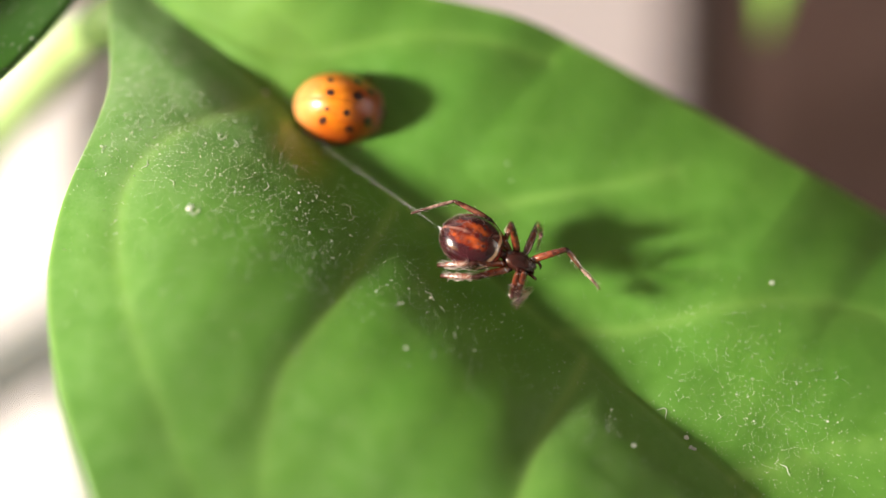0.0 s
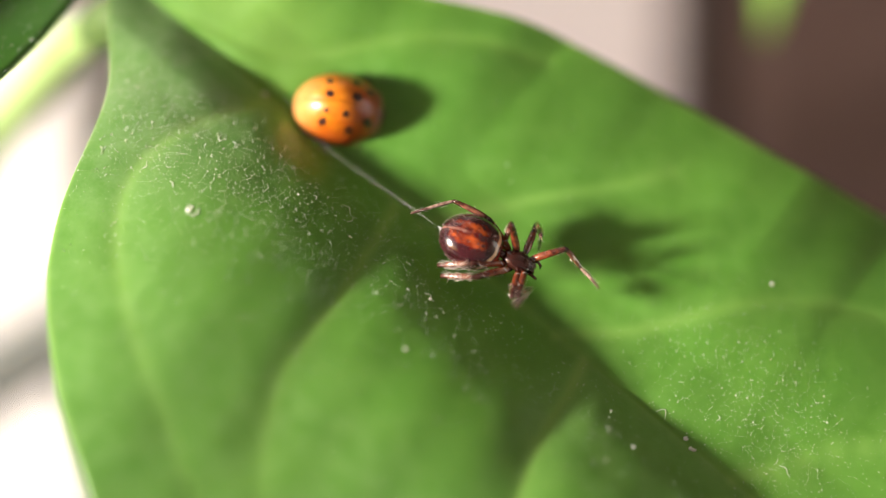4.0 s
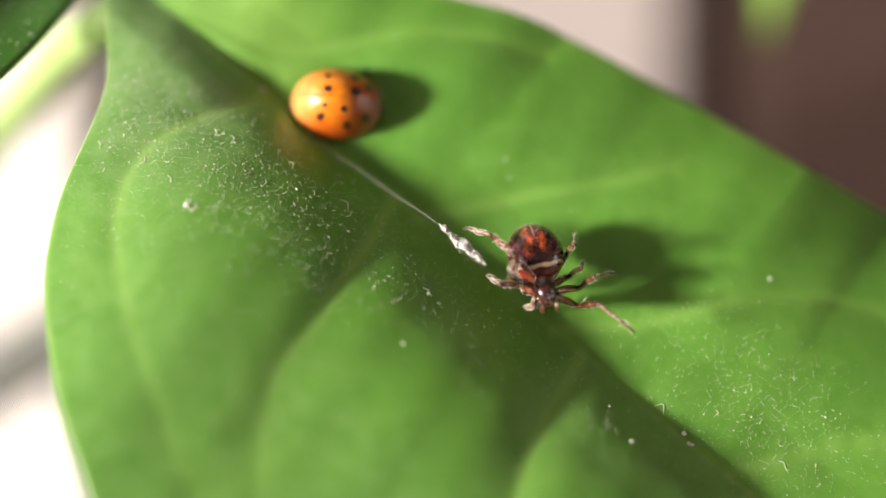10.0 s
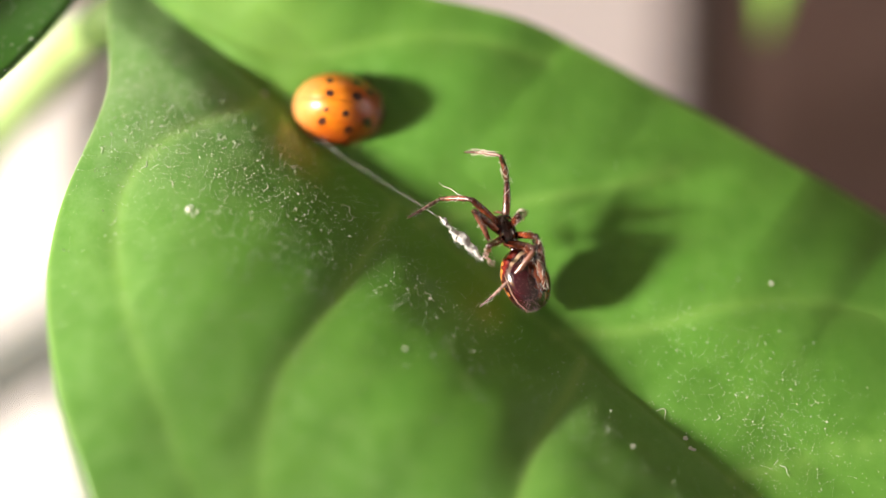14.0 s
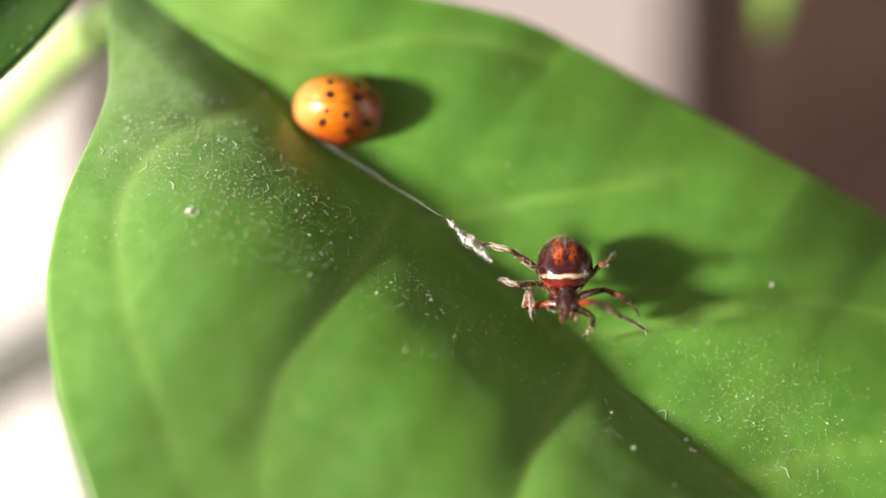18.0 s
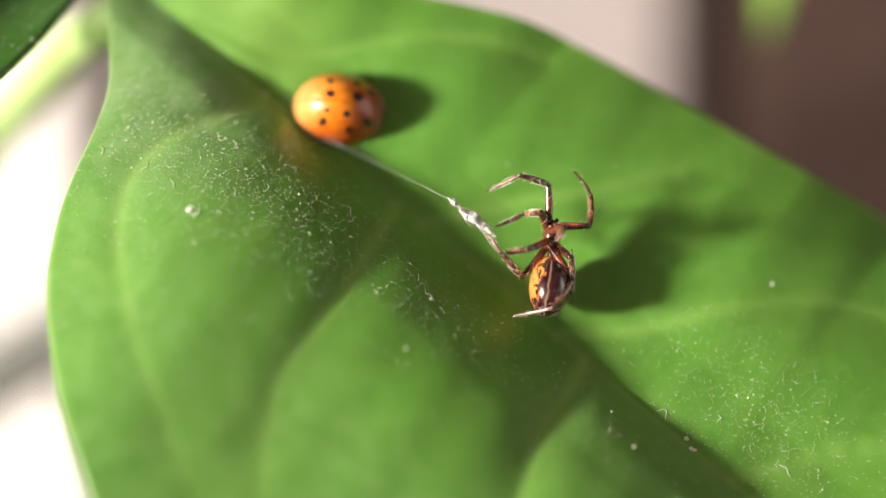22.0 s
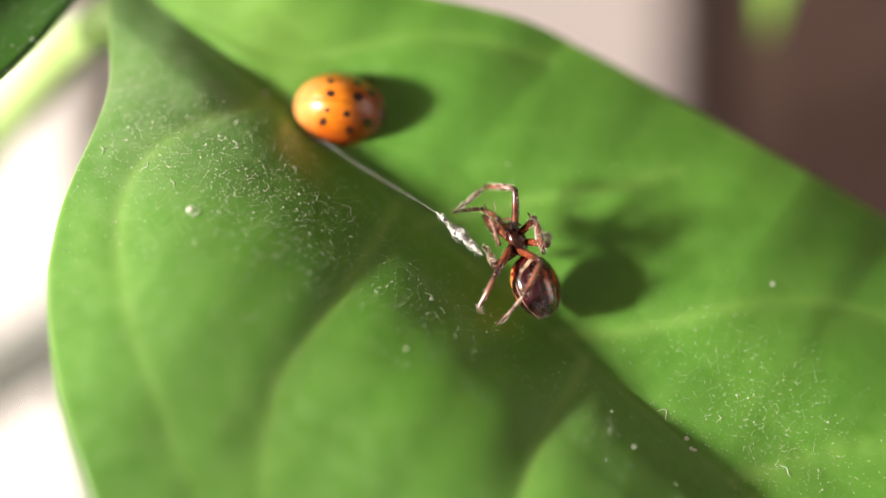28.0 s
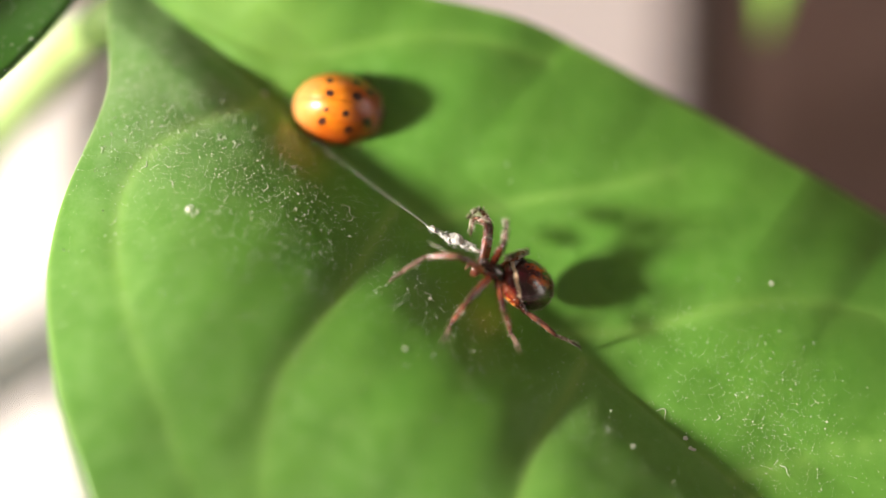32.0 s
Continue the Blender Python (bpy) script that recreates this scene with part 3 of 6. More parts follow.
def crumb(s, d, size):
    rnd = random.Random(int(s * 100))
    v, f = ball((0, 0, 0), (1, 0.7, 0.4), 6, 8)
    c = Vector(on_leaf(s, d, size * 0.3)) * MM
    v = [c + p * (size * MM * rnd.uniform(0.45, 1.5)) for p in v]
    ob = new("crumb", mesh_of("crumb", v, f, M_DUST, False))
    tagged(ob, "pale crumb of debris on the leaf", "crumb", "crumbs on the leaf")
    ob.matrix_world = STAGE
    return ob


def leaf_place(x, y):
    """(s, d) of the leaf behind the stage point x, y (mm), as seen from the eye."""
    v = Vector((x, y)) - LEAF_BASE
    for _ in range(6):
        z = float(leaf_height(v.dot(ALONG), v.dot(ACROSS)))
        v = Vector((x, y)) * (1 - z * MM / EYE) - LEAF_BASE
    return v.dot(ALONG), v.dot(ACROSS)


on_the_leaf = [dust()]
for x, y, length, turn, curl in ((-16.4, 8.3, 1.4, 150, 3.2), (-15.4, 7.8, 0.9, 40, 2.0), (-11.0, 6.0, 0.9, 10, 2.2), (-7.0, 3.0, 1.3, 15, 1.2),
                                 (-25.2, 7.4, 0.8, 30, 1.4), (-20.0, 4.9, 0.8, 20, 1.0), (-22.0, 6.2, 1.0, 80, 1.6), (-1.0, -3.4, 1.1, 5, 0.6),
                                 (16.2, -12.0, 1.6, 0, 3.0), (25.2, -16.2, 1.3, 10, 1.0), (20.3, -12.4, 0.7, 60, 2.5), (-6.8, 2.2, 0.7, 100, 1.0),
                                 (-18.6, 3.1, 1.1, 25, 2.6), (-18.2, 2.8, 1.0, 80, 3.0), (-18.5, 2.7, 1.2, 140, 2.2), (-13.0, 4.6, 0.8, 60, 1.4), (-9.4, 3.9, 0.6, 20, 2.0)):
    on_the_leaf.append(lint(*leaf_place(x, y), length, turn, curl))
for x, y, size in ((18.3, -14.7, 0.42), (17.9, -13.9, 0.34), (14.0, -14.5, 0.2), (-18.8, 3.0, 0.36), (-10.7, 4.1, 0.14), (-6.9, 1.0, 0.14), (4.7, 6.3, 0.16),
                   (5.0, 5.0, 0.11), (28.3, -12.7, 0.14), (24.2, -2.5, 0.22), (-2.8, -7.3, 0.18), (-1.0, -3.6, 0.2), (-13.2, 11.5, 0.32)):
    on_the_leaf.append(crumb(*leaf_place(x, y), size * 0.62))


# ---- the ladybird ----
def ladybird():
    bug = tagged(new("ladybird"), "orange ladybird with small dark spots resting on the leaf", "ladybird")
    lx, ly, hz = 3.45, 2.75, 3.9

    def dome(x, y):
        """Height of the shell over the body's plane, in mm."""
        r = 1 - (x / lx) ** 2 - (y / ly) ** 2
        return hz * math.sqrt(max(0.0, r)) * (1 - 0.06 * x / lx)

    for side in (1, -1):
        verts, faces = [], []
        n, m = 28, 14
        for i in range(n + 1):
            x = -lx * math.cos(math.pi * i / n)
            x = x if x < 2.75 else 2.75 + 0.2 * (x - 2.75)
            half = ly * math.sqrt(max(0.0, 1 - (x / lx) ** 2))
            for j in range(m + 1):
                y = half * math.sin(0.5 * math.pi * j / m)
                groove = 0.05 * math.exp(-(y / 0.06) ** 2)
                verts.append(Vector((x, side * (y + 0.012), dome(x, y) - groove)) * MM)
        for i in range(n):
            for j in range(m):
                a = i * (m + 1) + j
                q = (a, a + 1, a + m + 2, a + m + 1)
                faces.append(q if side < 0 else q[::-1])
        part("wing_case", mesh_of("wing_case", verts, faces, M_ELYTRA), None, bug, "glossy orange wing case")
    part("body", mesh_of("body", *ball((0, 0, 0.15 * MM), (3.3 * MM, 2.6 * MM, 0.5 * MM), 10, 18), M_SPOT), None, bug, "dark flat underside")
    v, f = ball((2.6 * MM, 0, 0.6 * MM), (0.72 * MM, 1.8 * MM, 1.62 * MM), 14, 20)
    part("pronotum", mesh_of("pronotum", v, f, M_PRONOTUM), None, bug, "pale neck shield with dark marks")
    v, f = ball((3.15 * MM, 0, 0.4 * MM), (0.4 * MM, 0.7 * MM, 0.4 * MM), 10, 14)
    part("head", mesh_of("head", v, f, M_SPOT), None, bug, "small black head")
    for x, y, r in ((-1.1, 1.55, 0.2), (1.0, 1.8, 0.28), (-1.0, 0.45, 0.22), (1.1, 0.55, 0.28), (-1.1, -0.8, 0.12), (0.4, -0.9, 0.18), (-1.25, -1.6, 0.22),
                    (0.85, -2.0, 0.27), (2.2, -1.15, 0.28), (2.1, 1.2, 0.24)):
        verts, faces = [], []
        for ring, k in ((0.0, 1), (0.5, 12), (1.0, 12)):
            for i in range(k):
                a = 2 * math.pi * i / 12
                px, py = x + 1.4 * r * ring * math.cos(a), y + 1.25 * r * ring * math.sin(a)
                verts.append(Vector((px, py, dome(px, py) + 0.015)) * MM)
        faces = [(0, 1 + i, 1 + (i + 1) % 12) for i in range(12)] + [(1 + i, 13 + i, 13 + (i + 1) % 12, 1 + (i + 1) % 12) for i in range(12)]
        part("spot", mesh_of("spot", verts, faces, M_SPOT), None, bug)
    for side in (1, -1):
        for x, out in ((1.8, 0.5), (0.4, 0.3), (-1.2, 0.2)):
            pts = [Vector((x, side * 1.6, 0.2)), Vector((x + 0.1, side * (2.4 + out), 0.45)), Vector((x + 0.3, side * (2.6 + out), -0.1))]
            part("leg", mesh_of("leg", *tube([p * MM for p in pts], [0.14 * MM, 0.12 * MM, 0.07 * MM], 6), M_SPOT), None, bug)
    return bug


bug = ladybird()
BUG_POSE = Matrix.Translation((-8.0 * MM, 10.68 * MM, -6.5 * MM)) @ pose(0, 0, 0, -8, 6, -8)
bug.matrix_world = STAGE @ BUG_POSE
on_the_leaf.append(bug)


# ---- silk ----
THREAD_FOOT = Vector((-13.35, 10.65, -6.4))
THREAD_END = Vector((-0.6, 1.8, -0.6))


def silk_thread():
    """The drag line from the leaf to the knot: its foot at the origin, running along its own x."""
    rnd = random.Random(8)
    length = (THREAD_END - THREAD_FOOT).length
    thing = tagged(new("silk_thread"), "fine pale silk thread stretched above the leaf", "silk thread")
    for k, (off, r) in enumerate(((0.0, 0.0045), (0.10, 0.0026), (-0.14, 0.0022))):
        pts, rad = [], []
        for i in range(91):
            u = i / 90
            lens = off * (4 * u * (1 - u)) if k else 0.05 * math.sin(5 * u)
            pts.append(Vector((length * u, lens + 0.02 * math.sin(23 * u + k), 0.5 * lens)) * MM)
            rad.append(r * MM * (0.7 + 0.9 * rnd.random() ** 2 + 0.6 * max(0, u - 0.7)))
        part("strand", mesh_of("strand", *tube(pts, rad, 6), M_THREAD), None, thing)
    # loose fan of strands where it is made fast
    for a in (-16, -9, 10, 17):
        pts = [Vector((length * 0.42 * u, math.tan(radians(a)) * length * 0.42 * (1 - u) * 0.8, -0.6 * (1 - u))) * MM for u in (0, 0.3, 0.6, 1.0)]
        part("strand", mesh_of("strand", *tube(pts, [0.005 * MM] * 4, 5), M_THREAD), None, thing)
    return thing


def silk_tuft():
    """A matted lump of silk along x, with frayed fibres; its upper knot at x = -2 mm."""
    rnd = random.Random(3)
    thing = tagged(new("silk_tuft"), "matted whitish lump of silk on the thread", "silk tuft")
    at = [-2.35, -2.1, -1.85, -1.6, -1.3, -1.0, -0.7, -0.3, 0.1, 0.5, 0.8, 1.1, 1.4, 1.7, 2.0, 2.2]
    girth = [0.02, 0.12, 0.19, 0.08, 0.06, 0.15, 0.30, 0.42, 0.38, 0.24, 0.25, 0.30, 0.20, 0.10, 0.05, 0.02]
    fine_at = [-2.35 + 4.55 * i / 60 for i in range(61)]
    v, f = tube([Vector((x, 0.06 * math.sin(2.2 * x), 0.05 * math.sin(3.1 * x))) for x in fine_at], [float(np.interp(x, at, girth)) for x in fine_at], 14)
    v = [p + noise.noise_vector(p * 2.2) * 0.20 + noise.noise_vector(p * 6.0) * 0.11 + noise.noise_vector(p * 15.0) * 0.04 for p in v]
    part("lump", mesh_of("lump", [p * MM for p in v], f, M_SILK), None, thing, "matted white silk")
    for _ in range(150):
        x = rnd.uniform(-2.3, 1.9)
        wide = 1.15 * float(np.interp(x, at, girth))
        p, ang = Vector((x, 0, 0)), rnd.uniform(0, 2 * math.pi)
        way = Vector((rnd.choice((-1, 1, 1)) * rnd.uniform(0.3, 1.0), rnd.uniform(-0.45, 0.45), rnd.uniform(-0.45, 0.45))) * rnd.uniform(0.4, 0.85)
        p += Vector((0, math.cos(ang), math.sin(ang))) * wide
        bend = Vector((rnd.uniform(-1, 1), rnd.uniform(-1, 1), rnd.uniform(-1, 1))) * 0.2
        pts = [p, p + way * 0.35 + bend, p + way * 0.7 - bend * 0.6, p + way]
        part("fibre", mesh_of("fibre", *tube([q * MM for q in pts], [0.006 * MM, 0.007 * MM, 0.006 * MM, 0.003 * MM], 4), M_SILK), None, thing)
    return thing


thread, tuft = silk_thread(), silk_tuft()

# ---- the spider: forward is y, its back is z, origin at the middle of its fore body ----
SEGMENTS = (3.1, 2.8, 3.3)
HIPS = {}
for i, angle in enumerate((35, 70, 110, 145)):
    for key, side in (("r", 1), ("l", -1)):
        HIPS[key + str(i + 1)] = Vector((side * 0.75 * math.sin(radians(angle)), 0.85 * math.cos(radians(angle)), -0.25))


def leg_piece(length, r0, r1, seed, silk, bulge=0.15):
    """A leg segment along y, from a joint at the origin, with short bristles."""
    rnd = random.Random(seed)
    ys = (-0.02, 0.0, 0.05, 0.2, 0.4, 0.6, 0.8, 0.93, 1.0, 1.02)
    rs = []
    for u in ys:
        r = r0 + (r1 - r0) * u + bulge * r0 * math.sin(math.pi * min(1, max(0, u))) - 0.25 * r0 * math.exp(-((u - 0.03) / 0.05) ** 2)
        rs.append(max(r, 0.02) * (0.45 if u < 0 or u > 1 else 1))
    shape = tube([Vector((0, length * u, 0.05 * math.sin(math.pi * u) * length * 0.6)) * MM for u in ys], [r * MM for r in rs], 10)
    bristles = []
    for _ in range(silk):
        u, a, k, w = rnd.uniform(0.0, 0.75), rnd.uniform(0, 6.3), rnd.uniform(0.08, 0.32), rnd.uniform(-0.9, 0.9)
        run = [Vector((math.cos(a + w * i) * (r0 + 0.02 + 0.13 * rnd.random()), length * (u + k * i / 3), math.sin(a + w * i) * (r0 + 0.02 + 0.13 * rnd.random()) + 0.05)) for i in range(4)]
        bristles.append(tube([q * MM for q in run], [0.013 * MM, 0.016 * MM, 0.015 * MM, 0.007 * MM], 3))
    for _ in range(16):
        u, a = rnd.uniform(0.1, 0.98), rnd.uniform(0, 2 * math.pi)
        r = r0 + (r1 - r0) * u
        p = Vector((math.cos(a) * r, length * u, math.sin(a) * r + 0.05 * math.sin(math.pi * u) * length * 0.6))
        tip = p + Vector((math.cos(a), 0.9, math.sin(a))) * rnd.uniform(0.12, 0.26)
        bristles.append(tube([p * MM, tip * MM], [0.014 * MM, 0.005 * MM], 3))
    return shape, bristles


def leg_mesh(name, length, r0, r1, material, seed, silk=0, lint=False):
    shape, bristles = leg_piece(length, r0, r1, seed, silk)
    if lint:
        run = [Vector(q) for q in ((0, 0.5, 0.2), (0.1, 1.2, 0.35), (0.35, 1.9, 0.7), (0.3, 2.5, 0.9), (0.5, 3.0, 1.2))]
        bristles.append(tube([q * MM for q in run], [0.02 * MM, 0.022 * MM, 0.022 * MM, 0.02 * MM, 0.008 * MM], 5))
    me = mesh_of(name, *joined([shape] + bristles), material)
    me.materials.append(M_HAIR)
    first = len(shape[1])
    index = [0] * first + [1] * (len(me.polygons) - first)
    me.polygons.foreach_set("material_index", index)
    return me


def build_spider():
    thing = tagged(new("spider"), "dark red-brown glossy spider with a round abdomen hanging on silk", "spider")

    def egg(u):
        return (1.0 + 0.02 * u - 0.06 * u * u) * (1.002 - u * u) ** -0.07

    v, f = ball((0, 0, 0), (2.07 * MM, 2.42 * MM, 1.60 * MM), 40, 56, egg)
    abdomen = part("abdomen", mesh_of("abdomen", v, f, M_ABD), None, thing, "glossy dark abdomen with red back and a cream arc")
    abdomen.location = (0, -3.7 * MM, 0.2 * MM)
    rnd = random.Random(5)
    hairs = []
    for _ in range(620):
        w = Vector((rnd.gauss(0, 1), rnd.gauss(-0.7, 0.9), rnd.gauss(0.6, 0.9))).normalized()
        g = egg(w.y)
        p = Vector((w.x * 2.07 * g, w.y * 2.42, w.z * 1.60 * g))
        tip = p + (w + Vector((0, -0.8, 0))).normalized() * rnd.uniform(0.06, 0.13)
        hairs.append(tube([p * MM, tip * MM], [0.011 * MM, 0.006 * MM], 3))
    part("hairs", mesh_of("hairs", *joined(hairs), M_DOWN), None, abdomen, "short pale hairs")
    for x in (-0.22, 0.22):
        v, f = ball((x * MM, -2.05 * MM, -0.78 * MM), (0.16 * MM, 0.3 * MM, 0.16 * MM), 8, 10)
        part("spinneret", mesh_of("spinneret", v, f, M_THORAX), None, abdomen)
    v, f = ball((0, 0, 0), (0.80 * MM, 1.26 * MM, 0.66 * MM), 22, 28, lambda u: 1.0 - 0.26 * max(0, u) ** 2)
    thorax = part("fore_body", mesh_of("fore_body", v, f, M_THORAX), None, thing, "dark glossy fore body")
    part("waist", mesh_of("waist", *tube([Vector((0, -0.9, 0)) * MM, Vector((0, -1.75, 0.12)) * MM], [0.3 * MM, 0.36 * MM], 10), M_THORAX), None, thing)
    for x, y, z, r in ((-0.14, 1.2, 0.36, 0.11), (0.14, 1.2, 0.36, 0.11), (-0.4, 1.06, 0.38, 0.09), (0.4, 1.06, 0.38, 0.09),
                       (-0.15, 0.92, 0.53, 0.09), (0.15, 0.92, 0.53, 0.09), (-0.45, 0.9, 0.45, 0.09), (0.45, 0.9, 0.45, 0.09)):
        part("eye", mesh_of("eye", *ball((x * MM, y * MM, z * MM), (r * MM, r * MM, r * MM), 8, 10), M_EYE), None, thorax)
    for side in (-1, 1):
        v, f = ball((side * 0.22 * MM, 1.2 * MM, -0.45 * MM), (0.22 * MM, 0.26 * MM, 0.5 * MM), 10, 12)
        part("jaw", mesh_of("jaw", v, f, M_THORAX), None, thing, "dark jaw")
        pts = [Vector(p) for p in ((side * 0.45, 0.9, -0.3), (side * 0.6, 1.4, -0.15), (side * 0.55, 1.7, -0.5), (side * 0.45, 1.75, -0.85))]
        part("palp", mesh_of("palp", *tube([p * MM for p in pts], [0.11 * MM, 0.12 * MM, 0.12 * MM, 0.06 * MM], 8), M_THORAX), None, thing, "short dark palp")
    legs = {}
    uppers = [leg_mesh("upper_leg", SEGMENTS[0], 0.28, 0.22, M_LEG, 1, n) for n in (0, 4)]
    shins = [leg_mesh("shin", SEGMENTS[1], 0.22, 0.16, M_SHIN, 2, n, k) for n, k in ((2, False), (24, False), (2, True))]
    feet = [leg_mesh("foot", SEGMENTS[2], 0.15, 0.07, M_FOOT, 3, n) for n in (2, 24)]
    for key in HIPS:
        wrapped = key[0] == "r"
        leg = part("leg", uppers[wrapped], None, thing, "red-brown jointed leg")
        legs[key] = (leg, part("shin", shins[2 if key == "l1" else wrapped], None, leg, "brown shin wrapped in silk" if wrapped else ""),
                     part("foot", feet[wrapped], None, leg, "pale foot wrapped in silk" if wrapped else "paler tapering foot"))
    return thing, abdomen, legs


spider, abdomen, LEGS = build_spider()


# ---- what moves ----
STANCES = []


def stance(t, rear, fore, back, tail=None, crest=None, **legs):
    """Where the spider is at t, on the stage in mm: middle of its abdomen, of its fore body, the way its back faces, the way the
    abdomen points and its back faces where the waist is bent, and knee, ankle and toe of each leg."""
    fore, rear = Vector(fore), Vector(rear)
    way = (fore - rear).normalized()
    turn = body_turn(way, Vector(back))
    bent = body_turn(-Vector(tail).normalized(), Vector(crest or back)) if tail else turn
    ways = {}
    for key, joints in legs.items():
        p, run = fore + turn @ HIPS[key], []
        for q in joints:
            run.append((turn.transposed() @ (Vector(q) - p)).normalized())
            p = Vector(q)
        ways[key] = run
    STANCES.append((t, fore, turn.to_quaternion(), ways, turn.transposed() @ (rear - fore), (turn.transposed() @ bent).to_quaternion()))


def body_turn(way, up):
    """A turn whose y runs forward along way and whose z is near up."""
    up = (up - way * up.dot(way)).normalized()
    return Matrix((way.cross(up), way, up)).transposed()


def aim(way, up=Vector((0, 0, 1))):
    """A turn that lays y along way, with z near up."""
    x = way.cross(up)
    x = x.normalized() if x.length > 1e-4 else Vector((1, 0, 0))
    return Matrix((x, way, x.cross(way))).transposed()


def arc_between(a, b, f):
    if a.dot(b) < -0.98:
        b = (b + Vector((0.05, 0.1, 0.3))).normalized()
    return a.slerp(b, f)


def stance_at(t):
    for a, b in zip(STANCES[:-1], STANCES[1:]):
        if a[0] <= t <= b[0]:
            f = (t - a[0]) / (b[0] - a[0])
            f = f * f * (3 - 2 * f)
            q = b[2].copy()
            q.make_compatible(a[2])
            return a[1].lerp(b[1], f), a[2].slerp(q, f), {k: [arc_between(u, v, f) for u, v in zip(a[3][k], b[3][k])] for k in a[3]}, a[4].lerp(b[4], f), a[5].slerp(b[5], f)
    return STANCES[-1][1:]


def motions():
    # stances begin
    stance(0.0, (2.12, 0.54, 0.30), (5.54, -0.91, 0.30), (0.15, 0.34, 0.93),
           l1=((9.04, -0.03, 1.06), (10.26, -1.50, -1.00), (11.43, -2.91, 1.74)),
           l2=((7.08, 1.91, -1.82), (7.19, 0.94, 0.81), (6.97, -0.17, -2.29)),
           l3=((4.95, 1.86, 1.98), (4.61, 0.55, -0.47), (4.26, -0.37, -3.62)),
           l4=((3.33, 2.24, -0.09), (0.85, 3.53, -0.08), (-2.32, 2.62, -0.05)),
           r1=((5.46, -3.41, 2.72), (6.41, -2.92, 0.13), (5.29, -4.31, 2.90)),
           r2=((5.01, -3.49, 2.82), (6.08, -3.25, 0.24), (5.04, -4.09, 3.26)),
           r3=((2.34, -2.06, 1.85), (-0.14, -1.98, 0.55), (2.81, -2.12, -0.92)),
           r4=((2.04, -1.08, 1.80), (-0.36, -1.20, 0.37), (2.78, -1.46, -0.61)))
    stance(7.4, (2.08, 0.54, 0.30), (5.51, -0.87, 0.30), (0.14, 0.35, 0.93),
           l1=((8.98, 0.06, 1.11), (10.18, -1.37, -0.98), (11.36, -2.83, 1.73)),
           l2=((6.96, 1.88, -1.98), (7.20, 0.95, 0.65), (7.21, -0.17, -2.46)),
           l3=((4.95, 1.86, 2.02), (4.61, 0.55, -0.43), (4.26, -0.37, -3.58)),
           l4=((3.31, 2.28, -0.09), (0.81, 3.55, -0.08), (-2.35, 2.62, -0.05)),
           r1=((5.46, -3.41, 2.69), (6.41, -2.92, 0.11), (5.29, -4.31, 2.88)),
           r2=((5.01, -3.49, 2.80), (6.08, -3.25, 0.22), (5.04, -4.09, 3.24)),
           r3=((2.34, -2.06, 1.88), (-0.14, -1.98, 0.58), (2.81, -2.12, -0.89)),
           r4=((2.04, -1.08, 1.85), (-0.36, -1.20, 0.41), (2.78, -1.46, -0.57)))
    stance(8.0, (2.16, 0.58, 0.30), (5.60, -0.83, 0.30), (0.14, 0.35, 0.93),
           l1=((8.66, 0.41, 1.58), (10.05, -0.65, -0.61), (10.94, -3.19, 1.30)),
           l2=((6.96, 1.89, -2.07), (7.42, 0.97, 0.54), (7.11, 0.04, -2.61)),
           l3=((5.03, 1.87, 2.05), (4.78, 0.55, -0.41), (4.43, -0.37, -3.56)),
           l4=((3.48, 2.37, -0.09), (0.94, 3.54, -0.08), (-2.04, 2.12, -0.06)),
           r1=((5.46, -3.41, 2.64), (6.42, -2.92, 0.05), (5.29, -4.31, 2.83)),
           r2=((5.01, -3.49, 2.75), (6.08, -3.25, 0.17), (5.04, -4.10, 3.19)),
           r3=((2.35, -2.06, 1.72), (-0.14, -1.98, 0.44), (2.81, -2.13, -1.03)),
           r4=((2.05, -1.08, 1.71), (-0.36, -1.20, 0.29), (2.78, -1.46, -0.69)))
    stance(8.5, (2.75, 1.46, -0.20), (5.44, -1.10, -0.20), (0.65, 0.68, 0.33),
           l1=((8.78, -0.56, -0.56), (10.98, -1.23, 1.03), (13.01, -3.44, -0.36)),
           l2=((7.43, 0.64, -2.58), (8.07, 0.25, 0.12), (7.33, -0.37, -3.03)),
           l3=((5.51, 0.18, 1.94), (3.37, 1.75, 1.06), (5.76, -0.42, 0.39)),
           l4=((3.18, 1.63, -1.86), (0.62, 1.90, -0.76), (-1.76, 2.02, 1.52)),
           r1=((7.18, 0.20, 1.89), (6.08, -2.07, 0.67), (6.28, -3.82, -2.11)),
           r2=((6.22, 0.77, -1.35), (5.50, -1.64, -0.11), (4.83, -2.76, 2.92)),
           r3=((3.91, -1.20, 3.32), (3.52, -1.60, 0.57), (4.26, -2.53, -2.51)),
           r4=((4.21, 0.04, 3.04), (3.02, -0.62, 0.59), (1.81, -0.35, -2.47)))
